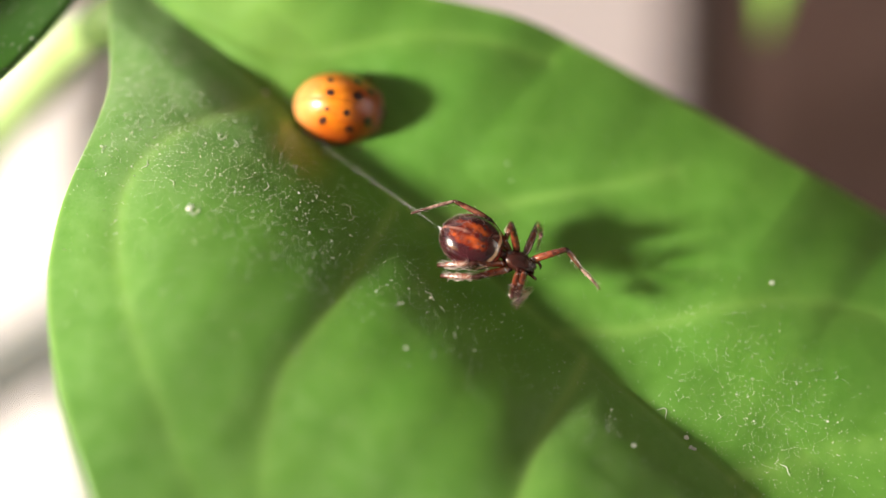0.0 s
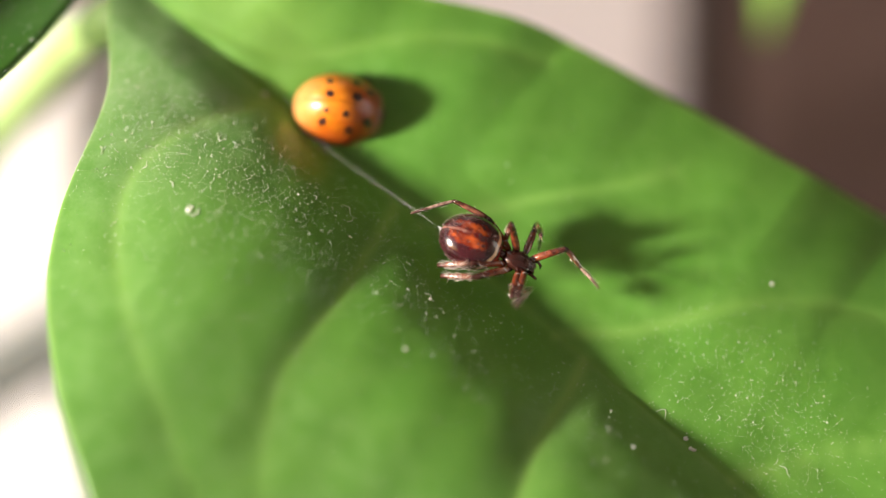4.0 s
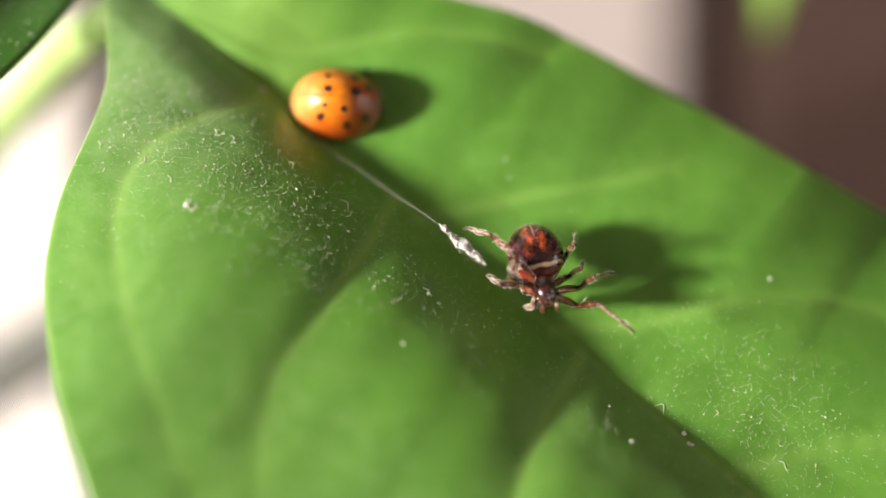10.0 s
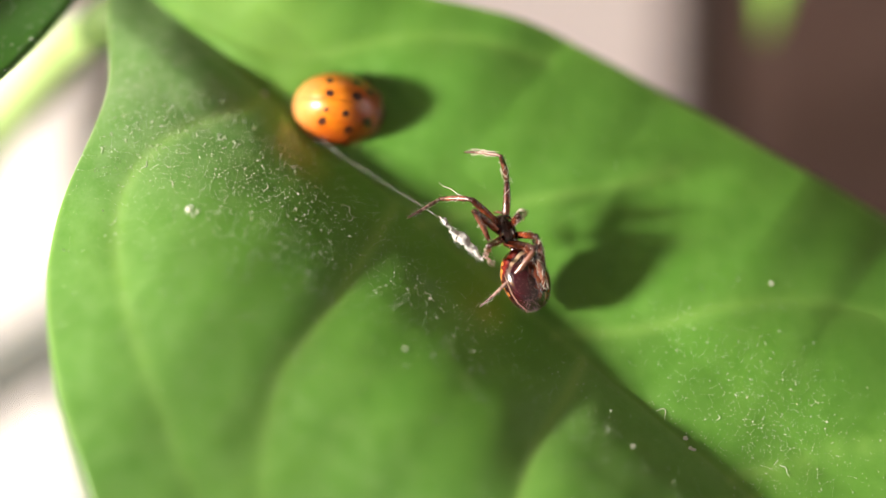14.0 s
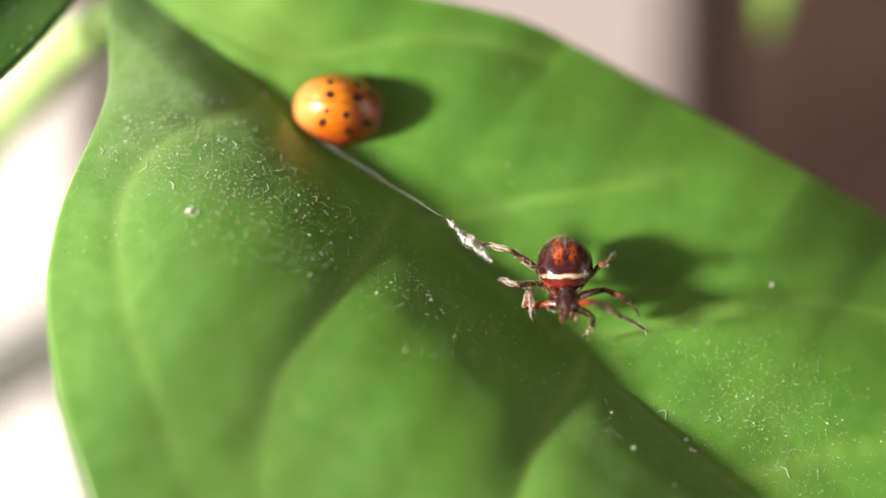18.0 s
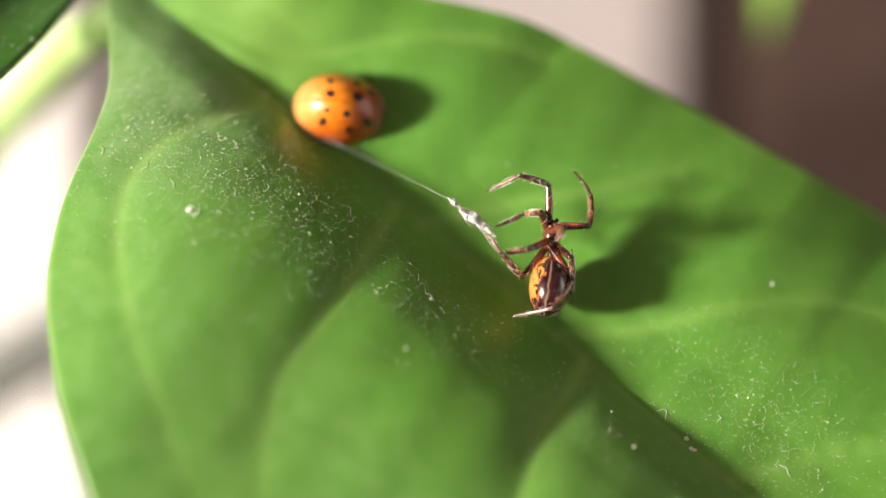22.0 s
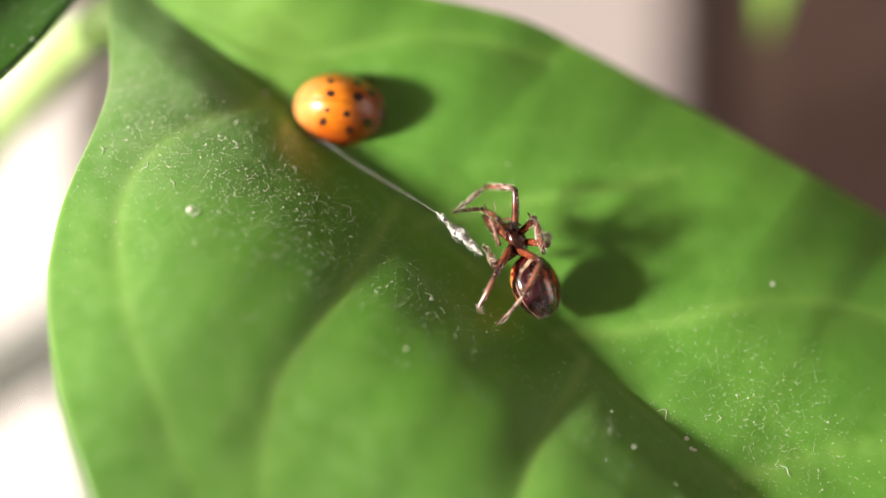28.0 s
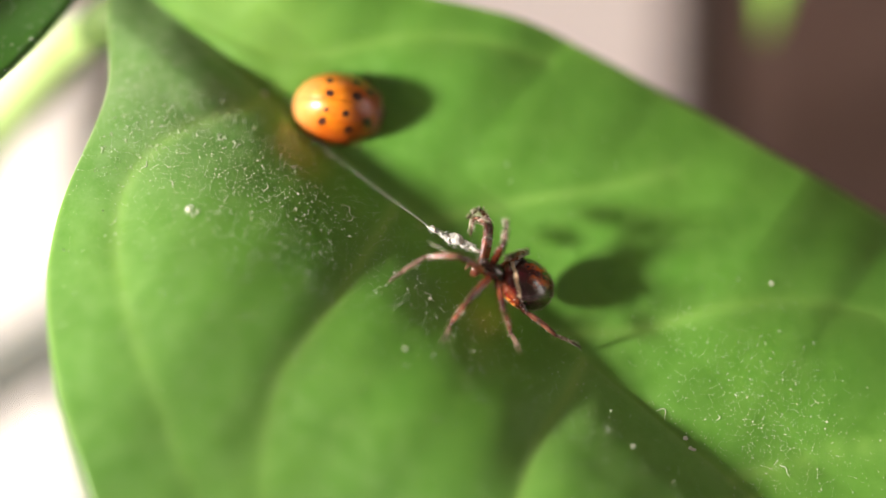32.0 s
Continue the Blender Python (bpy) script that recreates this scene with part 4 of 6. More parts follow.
    stance(9.0, (4.54, 0.71, 0.00), (6.44, -1.63, 1.56), (0.20, 0.90, 0.30),
           l1=((9.47, -0.75, 0.28), (11.13, -1.84, 2.26), (12.45, -3.96, 0.12)),
           l2=((9.35, -1.72, -0.92), (7.72, -0.43, 0.96), (9.73, -2.68, -0.37)),
           l3=((8.63, -0.18, -1.16), (9.79, -0.17, 1.39), (10.59, -0.25, -1.81)),
           l4=((6.87, 1.74, 0.86), (5.71, 3.08, 3.03), (3.92, 3.97, 0.40)),
           r1=((7.80, -2.51, -0.71), (7.77, -3.06, 2.04), (8.10, -4.18, -1.05)),
           r2=((8.35, -1.72, 0.07), (5.94, -2.65, 1.16), (4.27, -3.41, -1.58)),
           r3=((3.87, -0.38, 3.97), (2.16, -0.28, 1.75), (1.05, -0.24, -1.36)),
           r4=((4.14, -1.36, 4.13), (3.63, -2.12, 1.49), (3.05, -3.26, -1.55)))
    stance(9.5, (6.94, -0.46, -0.50), (7.67, -2.99, 1.53), (-0.03, 0.72, 0.70),
           l1=((10.58, -2.87, -0.21), (11.19, -3.33, 2.48), (13.20, -4.84, 0.35)),
           l2=((10.54, -2.45, -0.71), (11.31, -2.18, 1.97), (12.82, -1.87, -0.95)),
           l3=((9.68, -2.19, -1.65), (10.63, -1.36, 0.85), (10.89, -0.95, -2.41)),
           l4=((9.29, -1.20, -1.60), (9.74, 0.15, 0.81), (9.89, 1.03, -2.37)),
           r1=((6.87, -3.58, -1.23), (6.75, -3.82, 1.55), (6.45, -4.30, -1.70)),
           r2=((5.90, -2.20, -0.97), (4.64, -2.43, 1.52), (3.45, -2.53, -1.56)),
           r3=((5.34, -1.53, 3.44), (4.46, -1.79, 0.79), (3.25, -1.79, -2.28)),
           r4=((5.32, -0.21, 1.50), (2.88, 0.47, 0.30), (0.76, 0.57, -2.22)))
    stance(10.0, (6.81, -0.29, -0.50), (7.46, -2.84, 1.53), (-0.05, 0.71, 0.70),
           l1=((9.92, -4.25, -0.62), (11.37, -4.03, 1.77), (13.96, -6.07, 1.90)),
           l2=((10.15, -2.91, -0.98), (11.15, -2.02, 1.48), (12.86, -1.80, -1.34)),
           l3=((9.47, -1.98, -1.62), (10.13, -1.42, 1.04), (10.47, -0.94, -2.20)),
           l4=((9.17, -0.37, -1.02), (9.59, 0.31, 1.66), (9.85, 1.15, -1.52)),
           r1=((6.87, -3.80, -1.28), (6.68, -4.23, 1.48), (6.03, -4.50, -1.74)),
           r2=((5.69, -2.67, -1.22), (4.22, -2.62, 1.16), (3.27, -1.97, -1.93)),
           r3=((4.95, -2.04, 3.62), (5.21, -0.74, 1.16), (6.05, -3.28, -0.77)),
           r4=((5.18, -0.39, 2.38), (3.53, 1.02, 0.62), (1.45, 1.53, -1.89)))
    stance(10.5, (8.15, -1.46, -0.50), (8.84, -4.00, 1.53), (-0.03, 0.71, 0.70),
           l1=((10.96, -3.78, -0.85), (10.75, -4.73, 1.78), (10.10, -6.26, -1.07)),
           l2=((11.81, -3.73, -0.67), (13.00, -5.15, 1.43), (15.01, -7.32, -0.03)),
           l3=((10.92, -2.78, -1.47), (13.15, -3.12, 0.18), (15.42, -5.18, -1.06)),
           l4=((10.82, -2.04, -1.24), (11.19, -0.91, 1.30), (11.13, 0.14, -1.83)),
           r1=((8.59, -7.33, 0.07), (8.23, -5.74, 2.34), (9.09, -8.06, 0.16)),
           r2=((7.42, -3.49, -1.22), (5.87, -2.86, 1.03), (3.85, -2.20, -1.50)),
           r3=((6.37, -2.58, 3.36), (4.63, -2.19, 1.19), (3.37, -1.56, -1.79)),
           r4=((6.07, -1.57, 1.45), (3.93, -0.14, 0.35), (1.23, 0.70, -1.36)))
    stance(11.0, (9.61, -2.55, -0.50), (9.22, -5.24, 1.45), (0.21, 0.65, 0.73), tail=(0.25, 0.72, -0.65), crest=(0.45, 0.60, 0.66),
           l1=((11.38, -8.05, 0.21), (11.29, -6.33, 2.41), (11.19, -9.12, 0.66)),
           l2=((11.54, -5.92, -1.22), (12.19, -7.99, 0.55), (13.47, -10.73, 1.87)),
           l3=((11.77, -4.68, -1.37), (12.71, -5.71, 1.06), (13.33, -7.95, -1.28)),
           l4=((11.56, -4.27, -1.56), (12.73, -3.25, 0.77), (13.15, -2.24, -2.34)),
           r1=((8.58, -6.44, -1.34), (8.46, -6.39, 1.46), (8.31, -6.16, -1.83)),
           r2=((6.14, -5.23, -0.57), (6.67, -3.76, 1.76), (6.70, -5.41, -1.10)),
           r3=((8.31, -2.37, 2.78), (5.94, -1.58, 1.52), (3.44, -1.39, -0.62)),
           r4=((7.11, -2.19, 1.36), (4.79, -0.63, 1.29), (1.70, 0.54, 1.27)))
    stance(11.5, (10.70, -4.39, -0.50), (8.24, -5.21, 1.53), (0.17, 0.89, 0.43),
           l1=((8.90, -7.38, 4.59), (8.78, -9.30, 2.56), (8.79, -12.42, 3.65)),
           l2=((10.78, -6.91, 0.30), (11.68, -8.17, 2.63), (12.73, -10.67, 0.75)),
           l3=((10.16, -5.13, 4.44), (11.74, -5.48, 2.16), (12.74, -7.69, -0.07)),
           l4=((12.05, -5.34, 0.65), (13.65, -5.80, -1.60), (14.93, -7.07, 1.16)),
           r1=((5.26, -4.58, -0.51), (6.94, -4.29, -2.73), (4.96, -4.95, -0.17)),
           r2=((8.07, -2.15, 0.93), (5.61, -1.19, 0.01), (3.26, -1.43, 2.32)),
           r3=((7.27, -2.76, -1.18), (6.04, -1.56, 1.03), (4.47, -2.07, -1.83)),
           r4=((8.37, -2.00, 0.27), (5.79, -0.90, 0.18), (2.69, 0.23, 0.14)))
    stance(12.0, (8.82, -4.76, -0.50), (6.25, -5.17, 1.53), (0.24, 0.90, 0.37), tail=(0.72, 0.12, -0.69), crest=(0.61, 0.38, 0.70),
           l1=((8.58, -5.40, 3.71), (8.58, -7.31, 1.66), (8.64, -9.74, 3.89)),
           l2=((9.34, -6.21, 1.22), (9.81, -7.29, -1.32), (10.01, -8.28, 1.82)),
           l3=((9.68, -6.91, 1.91), (10.44, -9.05, 0.27), (10.45, -9.95, 3.45)),
           l4=((9.87, -6.67, 1.10), (11.74, -7.11, -0.93), (13.00, -6.16, 1.97)),
           r1=((4.79, -5.54, 4.59), (4.92, -6.25, 1.88), (6.02, -6.97, 4.91)),
           r2=((5.78, -2.03, 1.02), (3.91, -0.74, -0.61), (2.65, -1.07, 2.42)),
           r3=((5.15, -2.86, -1.25), (4.98, -2.44, 1.51), (3.52, -1.99, -1.41)),
           r4=((6.26, -2.03, 0.77), (4.35, -0.42, -0.51), (2.42, -0.69, 2.15)))
    stance(12.5, (6.81, -2.92, -0.50), (3.87, -1.67, 0.97), (0.57, 0.71, 0.42),
           l1=((2.00, -1.36, 4.30), (1.50, -1.83, 1.59), (1.48, -2.82, 4.74)),
           l2=((2.73, -4.30, 3.62), (2.86, -5.94, 1.35), (3.33, -7.38, 4.29)),
           l3=((4.26, -4.92, -0.46), (3.54, -6.33, 1.84), (3.07, -6.57, 5.10)),
           l4=((5.85, -4.11, 3.01), (7.27, -5.77, 1.26), (9.05, -6.94, -1.27)),
           r1=((1.00, 0.94, 0.81), (-1.76, 1.38, 0.84), (-4.93, 0.48, 0.92)),
           r2=((4.89, 1.37, 0.58), (3.38, 1.95, -1.71), (2.20, 0.06, 0.72)),
           r3=((4.80, 1.42, 0.23), (3.26, 1.72, 2.54), (2.31, 0.26, -0.26)),
           r4=((6.60, -0.57, 1.81), (5.61, -0.37, -0.81), (5.00, -0.37, 2.44)))
    stance(13.0, (6.19, -1.63, -0.70), (3.45, 0.86, -0.70), (0.64, 0.68, 0.35), tail=(0.45, -0.85, -0.25), crest=(0.65, 0.50, 0.57),
           l1=((1.24, 2.97, 1.58), (-0.88, 3.02, -0.26), (-2.68, 1.30, 1.92)),
           l2=((0.56, 1.12, 1.85), (-0.68, 0.62, -0.61), (-2.04, 0.08, 2.35)),
           l3=((3.78, -2.44, -1.49), (6.10, -3.93, -0.99), (3.72, -1.71, -0.44)),
           l4=((4.60, -2.86, -0.32), (6.33, -4.99, 0.27), (9.04, -6.87, 0.21)),
           r1=((3.19, 4.35, -1.11), (0.48, 5.07, -1.10), (-1.94, 2.83, -1.11)),
           r2=((5.30, 2.51, 0.37), (4.91, 2.05, -2.37), (4.27, 1.52, 0.83)),
           r3=((5.58, 2.01, 0.60), (4.96, 1.45, 3.27), (4.49, 1.10, 0.02)),
           r4=((6.14, 0.17, 0.96), (7.98, -1.88, 0.46), (5.61, 0.30, 1.18)))
    stance(13.5, (4.31, -0.63, -0.70), (1.19, 1.36, -0.70), (0.50, 0.79, 0.35),
           l1=((-1.20, 3.04, 1.71), (-3.53, 3.77, 0.35), (-5.60, 2.81, 2.74)),
           l2=((-0.33, 0.87, 2.79), (-0.74, 0.66, 0.03), (-1.26, -0.11, 3.20)),
           l3=((2.07, -2.17, -0.08), (4.51, -3.29, -0.89), (1.77, -1.49, -0.50)),
           l4=((2.13, -2.26, 0.49), (4.04, -3.74, 1.91), (6.89, -5.41, 1.96)),
           r1=((0.67, 4.54, -0.05), (-1.67, 4.98, 1.43), (-2.84, 2.70, -0.65)),
           r2=((3.33, 3.51, -1.36), (2.77, 2.99, -4.05), (2.10, 1.89, -1.02)),
           r3=((3.91, 3.09, -1.36), (3.10, 2.49, 1.25), (2.31, 1.70, -1.85)),
           r4=((3.94, 2.10, 0.64), (4.58, 1.71, -2.06), (3.51, 0.86, 0.94)))
    stance(14.0, (6.11, -2.26, -0.70), (4.79, 1.20, -0.70), (0.74, 0.30, 0.60),
           l1=((2.09, 3.64, 0.80), (-0.25, 3.70, -0.74), (-2.55, 2.29, 1.16)),
           l2=((2.22, 2.81, 1.62), (3.38, 0.65, 0.27), (2.33, 3.66, -0.57)),
           l3=((3.30, 0.21, 2.60), (3.12, -0.58, -0.08), (3.59, -1.21, 3.13)),
           l4=((6.73, 0.04, 1.73), (5.10, -2.05, 0.83), (2.74, -4.24, 0.10)),
           r1=((4.74, 4.97, -1.11), (4.21, 6.86, 0.89), (1.60, 7.19, -1.10)),
           r2=((5.51, 2.47, 1.48), (6.04, 2.81, -1.25), (5.49, 1.93, 1.89)),
           r3=((6.86, 0.91, 1.14), (7.43, -1.68, 0.22), (6.38, 1.34, -0.60)),
           r4=((6.80, -0.54, 1.14), (7.56, -3.09, 0.29), (6.45, -0.07, 1.01)))
    stance(14.5, (2.01, 1.21, -0.70), (1.88, 2.89, -4.00), (-0.02, 0.89, 0.45), tail=(0.10, -0.75, 0.65), crest=(0.05, 0.65, 0.75),
           l1=((0.63, 5.93, -4.27), (1.17, 4.07, -2.25), (1.10, 6.17, 0.30)),
           l2=((0.27, 5.72, -4.00), (0.49, 4.63, -1.43), (-1.22, 5.21, -4.19)),
           l3=((-0.06, 1.91, -1.07), (-1.28, 2.63, 1.35), (-2.18, 1.07, -1.42)),
           l4=((0.53, -0.22, -2.01), (1.77, -2.13, -0.38), (4.07, -4.28, 0.61)),
           r1=((3.98, 5.58, -4.45), (4.04, 3.68, -2.39), (3.99, 6.06, -4.68)),
           r2=((5.67, 2.57, -4.30), (5.57, 2.23, -1.52), (4.87, 1.72, 1.66)),
           r3=((5.44, 1.31, -3.80), (6.05, 0.39, -1.22), (6.27, -1.64, 1.37)),
           r4=((2.16, 4.81, -1.60), (3.19, 5.16, 0.98), (6.26, 5.50, -0.20)))
    stance(16.5, (5.18, 2.21, -0.50), (6.62, -0.04, 1.49), (-0.02, 0.74, 0.67),
           l1=((9.63, 0.51, -0.16), (10.34, -1.87, 1.12), (9.93, -4.65, -0.61)),
           l2=((10.44, 0.23, 1.44), (11.41, 0.04, -1.18), (12.40, -1.62, 1.49)),
           l3=((8.55, 1.38, -1.57), (7.22, 2.34, 0.70), (8.86, 0.16, -1.16)),
           l4=((7.30, 3.39, 0.24), (7.78, 3.05, 2.97), (7.69, 2.59, -0.29)),
           r1=((5.47, -0.81, -1.06), (4.53, -2.00, 1.30), (5.15, -2.58, -1.89)),
           r2=((4.82, -0.59, -1.12), (4.28, -1.47, 1.48), (4.61, -2.84, -1.50)),
           r3=((6.04, 2.03, 3.47), (4.22, 1.88, 1.35), (2.61, 1.68, -1.53)),
           r4=((4.20, 1.54, 3.18), (3.10, 1.19, 0.63), (2.24, 0.52, -2.49)))
    stance(17.0, (5.18, 2.05, -0.50), (6.87, -0.21, 1.38), (-0.01, 0.73, 0.69),
           l1=((10.18, 0.49, 0.22), (10.54, -2.06, 1.32), (9.94, -4.62, -0.68)),
           l2=((10.55, 0.54, 1.62), (11.61, 0.25, -0.96), (12.55, -1.25, 1.83)),
           l3=((8.34, 1.49, -1.78), (8.70, 2.22, 0.90), (7.61, 2.56, -2.20)),
           l4=((7.94, 3.03, -0.20), (7.38, 4.00, 2.37), (6.77, 3.62, -0.86)),
           r1=((5.45, -1.25, -1.03), (4.52, -2.08, 1.48), (5.05, -2.70, -1.72)),
           r2=((5.02, -0.81, -1.18), (4.12, -1.18, 1.44), (4.50, -2.55, -1.54)),
           r3=((5.51, 0.38, -1.65), (3.99, 0.54, 0.69), (2.70, 0.97, -2.32)),
           r4=((6.17, 1.47, 3.65), (4.59, 0.45, 1.58), (3.19, 0.67, -1.41)))
    stance(17.5, (7.35, 0.58, -0.50), (7.87, -2.31, 1.27), (0.01, 0.62, 0.79),
           l1=((11.38, -3.09, 0.55), (12.40, -3.95, 3.01), (14.93, -6.04, 2.69)),
           l2=((10.10, -2.21, 3.82), (10.70, -1.61, 1.15), (12.88, -1.97, -1.31)),
           l3=((9.90, -1.34, -1.84), (10.63, -0.97, 0.84), (10.94, -0.31, -2.38)),
           l4=((10.09, 0.46, -0.27), (9.74, 2.03, 2.02), (7.88, 3.20, -0.44)),
           r1=((7.43, -5.66, -0.25), (7.20, -3.87, 1.89), (7.90, -6.72, 0.38)),
           r2=((6.83, -2.25, -1.76), (5.47, -2.21, 0.69), (4.20, -1.79, -2.33)),
           r3=((5.25, -0.95, -1.11), (3.83, -0.32, 1.22), (2.85, -0.15, -1.93)),
           r4=((5.98, 0.68, 1.79), (3.94, 1.11, -0.09), (1.71, 0.56, -2.45)))
    stance(18.0, (9.02, -1.13, -0.50), (9.13, -3.61, 1.62), (-0.00, 0.74, 0.67),
           l1=((11.08, -5.06, -0.73), (10.89, -5.72, 1.98), (10.52, -6.64, -1.17)),
           l2=((11.19, -3.88, 4.39), (12.95, -4.89, 2.45), (15.07, -6.10, 0.23)),
           l3=((11.95, -3.03, -0.98), (13.55, -3.77, 1.20), (14.61, -5.03, -1.66)),
           l4=((11.24, -1.62, -1.05), (12.05, -0.94, 1.54), (12.79, -0.31, -1.61)),
           r1=((8.04, -3.35, -0.98), (7.78, -4.36, 1.62), (8.81, -4.61, -1.50)),
           r2=((6.15, -4.30, -0.44), (6.44, -2.89, 1.97), (6.75, -5.46, -0.08)),
           r3=((7.02, -1.54, -0.62), (5.01, -0.13, 0.72), (2.62, 0.40, -1.49)),
           r4=((7.18, -2.60, -1.65), (5.61, -2.70, 0.67), (4.07, -2.30, -2.23)))
    stance(18.5, (8.42, -3.25, -0.10), (7.36, -4.77, 2.34), (0.17, 0.87, 0.47),
           l1=((10.41, -6.18, 2.09), (11.00, -8.48, 3.57), (11.45, -11.75, 3.38)),
           l2=((10.93, -5.87, 2.79), (12.19, -7.83, 1.23), (12.90, -10.29, 3.31)),
           l3=((10.45, -4.89, 0.12), (11.14, -5.42, 2.78), (11.43, -6.63, -0.27)),
           l4=((10.65, -3.88, 0.46), (11.55, -3.01, 2.97), (12.37, -2.23, -0.13)),
           r1=((4.43, -5.02, 0.55), (5.62, -3.82, 2.78), (4.74, -5.51, 0.09)),
           r2=((6.44, -1.82, 2.05), (4.87, -1.37, -0.22), (2.42, -1.47, 1.98)),
           r3=((6.65, -1.61, 1.10), (4.74, -0.33, -0.49), (1.80, 0.68, 0.61)),
           r4=((5.94, -3.60, -1.14), (5.68, -2.37, 1.36), (4.40, -1.99, -1.65)))
    stance(19.0, (8.59, -4.54, -0.10), (6.08, -5.22, 1.93), (0.35, 0.70, 0.60), tail=(0.72, 0.12, -0.69), crest=(0.61, 0.38, 0.70),
           l1=((4.98, -6.33, 5.37), (5.50, -6.35, 2.62), (6.84, -6.33, -0.40)),
           l2=((7.47, -6.74, -0.42), (7.06, -8.53, 1.70), (6.98, -11.36, 3.39)),
           l3=((9.17, -6.71, 0.42), (9.60, -7.73, 3.00), (10.72, -9.36, 0.35)),
           l4=((9.34, -6.57, 0.15), (11.18, -6.89, 2.23), (12.63, -6.38, -0.69)),
           r1=((3.96, -6.55, 4.50), (3.11, -8.74, 2.97), (2.34, -11.07, 5.18)),
           r2=((5.54, -2.11, 0.44), (4.24, -0.80, -1.67), (2.23, -0.35, 0.91)),
           r3=((5.86, -2.28, -0.48), (4.56, -0.97, -2.58), (2.53, -0.52, -0.01)),
           r4=((8.90, -6.61, 1.33), (11.00, -7.10, 3.11), (12.45, -6.60, 0.18)))
    stance(19.5, (6.26, -4.54, -0.10), (3.65, -4.63, 1.93), (0.29, 0.90, 0.32), tail=(0.75, -0.05, -0.66), crest=(0.60, 0.50, 0.60),
           l1=((0.86, -3.65, 3.88), (-0.98, -4.04, 5.96), (-2.99, -6.66, 5.88)),
           l2=((5.52, -6.49, 0.33), (5.83, -8.06, 2.62), (6.96, -10.09, 4.97)),
           l3=((6.73, -6.84, 1.46), (8.41, -7.43, -0.69), (9.87, -7.54, 2.27)),
           l4=((6.12, -4.66, 4.26), (8.45, -4.73, 2.71), (6.07, -4.92, 0.44)),
           r1=((1.28, -5.11, 4.63), (-0.21, -6.93, 6.14), (-1.72, -9.00, 8.23)),
           r2=((2.76, -1.47, 1.49), (2.07, 0.55, -0.32), (0.68, 1.36, 2.56)),
           r3=((3.03, -1.47, 1.13), (1.86, 0.53, -0.44), (0.92, 1.14, 2.66)),
           r4=((4.47, -1.62, 0.79), (4.04, -2.01, 3.53), (3.81, -3.45, 0.57)))
    stance(20.0, (7.14, -3.93, -0.50), (5.26, -1.00, 0.77), (0.80, 0.50, 0.30), tail=(0.34, -0.72, -0.60), crest=(0.93, 0.24, 0.25),
           l1=((2.15, 0.24, 2.85), (-0.65, 0.18, 2.86), (-3.65, -1.18, 2.72)),
           l2=((2.59, -1.70, -0.63), (4.39, -3.82, -0.31), (2.71, -1.07, 0.38)),
           l3=((4.51, -4.68, 1.30), (3.64, -6.58, 3.16), (3.29, -7.32, 6.36)),
           l4=((7.85, -3.41, 1.86), (9.23, -5.84, 1.68), (9.23, -9.06, 0.97)),
           r1=((6.38, 1.99, 1.70), (3.60, 2.31, 1.65), (1.72, 0.79, -0.61)),
           r2=((6.59, 2.05, 0.26), (4.83, 2.40, -1.90), (2.82, 0.87, 0.23)),
           r3=((6.09, -1.08, 2.95), (7.34, -0.89, 0.45), (7.32, 0.23, 3.55)),
           r4=((5.66, 0.04, -2.62), (6.17, -0.38, 0.10), (6.50, -1.00, -3.12)))
    stance(20.5, (6.68, -3.80, -0.50), (4.13, -1.89, 0.97), (0.71, 0.61, 0.35), tail=(0.70, -0.50, -0.50), crest=(0.71, 0.45, 0.55),
           l1=((1.90, -2.02, 4.20), (-0.87, -2.38, 4.22), (-3.12, -4.31, 5.67)),
           l2=((6.11, -2.80, -0.40), (7.38, -3.71, 1.92), (5.08, -1.90, 0.40)),
           l3=((3.53, -5.02, 3.15), (3.08, -6.20, 5.65), (1.68, -8.73, 4.05)),
           l4=((5.43, -4.52, 3.25), (7.04, -6.35, 1.88), (9.36, -8.70, 2.06)),
           r1=((0.74, 0.12, 0.81), (-2.06, 0.05, 0.84), (-5.19, -1.00, 0.93)),
           r2=((5.78, 0.79, 0.55), (3.51, 1.52, -0.92), (1.78, 0.08, 1.50)),
           r3=((6.13, 0.46, 0.81), (4.84, 1.81, -1.27), (2.72, 0.51, 0.90)),
           r4=((6.16, -1.20, -2.15), (5.52, -1.43, 0.57), (4.97, -1.64, -2.68)))
    stance(21.0, (6.64, -3.80, -0.50), (4.54, -0.86, 0.27), (0.77, 0.54, 0.35), tail=(0.78, -0.59, -0.22), crest=(0.60, 0.60, 0.52),
           l1=((2.95, 1.50, 2.83), (0.58, 1.56, 1.34), (-1.65, -0.12, -0.43)),
           l2=((1.59, -0.96, -0.98), (3.48, -2.99, -0.62), (1.62, -0.28, -0.30)),
           l3=((3.39, -4.23, -0.22), (2.97, -5.91, 1.98), (2.61, -7.15, 5.02)),
           l4=((6.27, -2.58, 2.93), (5.08, -5.09, 2.62), (2.69, -7.22, 3.41)),
           r1=((3.46, 2.78, -0.03), (0.66, 2.88, -0.04), (-1.71, 1.06, -1.44)),
           r2=((3.17, -1.59, 2.28), (2.51, -1.09, -0.40), (1.86, -0.53, 2.79)),
           r3=((7.02, 0.37, 0.92), (5.23, 1.00, -1.14), (3.91, 1.24, 1.87)),
           r4=((6.92, -0.38, -2.39), (5.10, -0.80, -0.30), (4.58, -1.25, -3.52)))
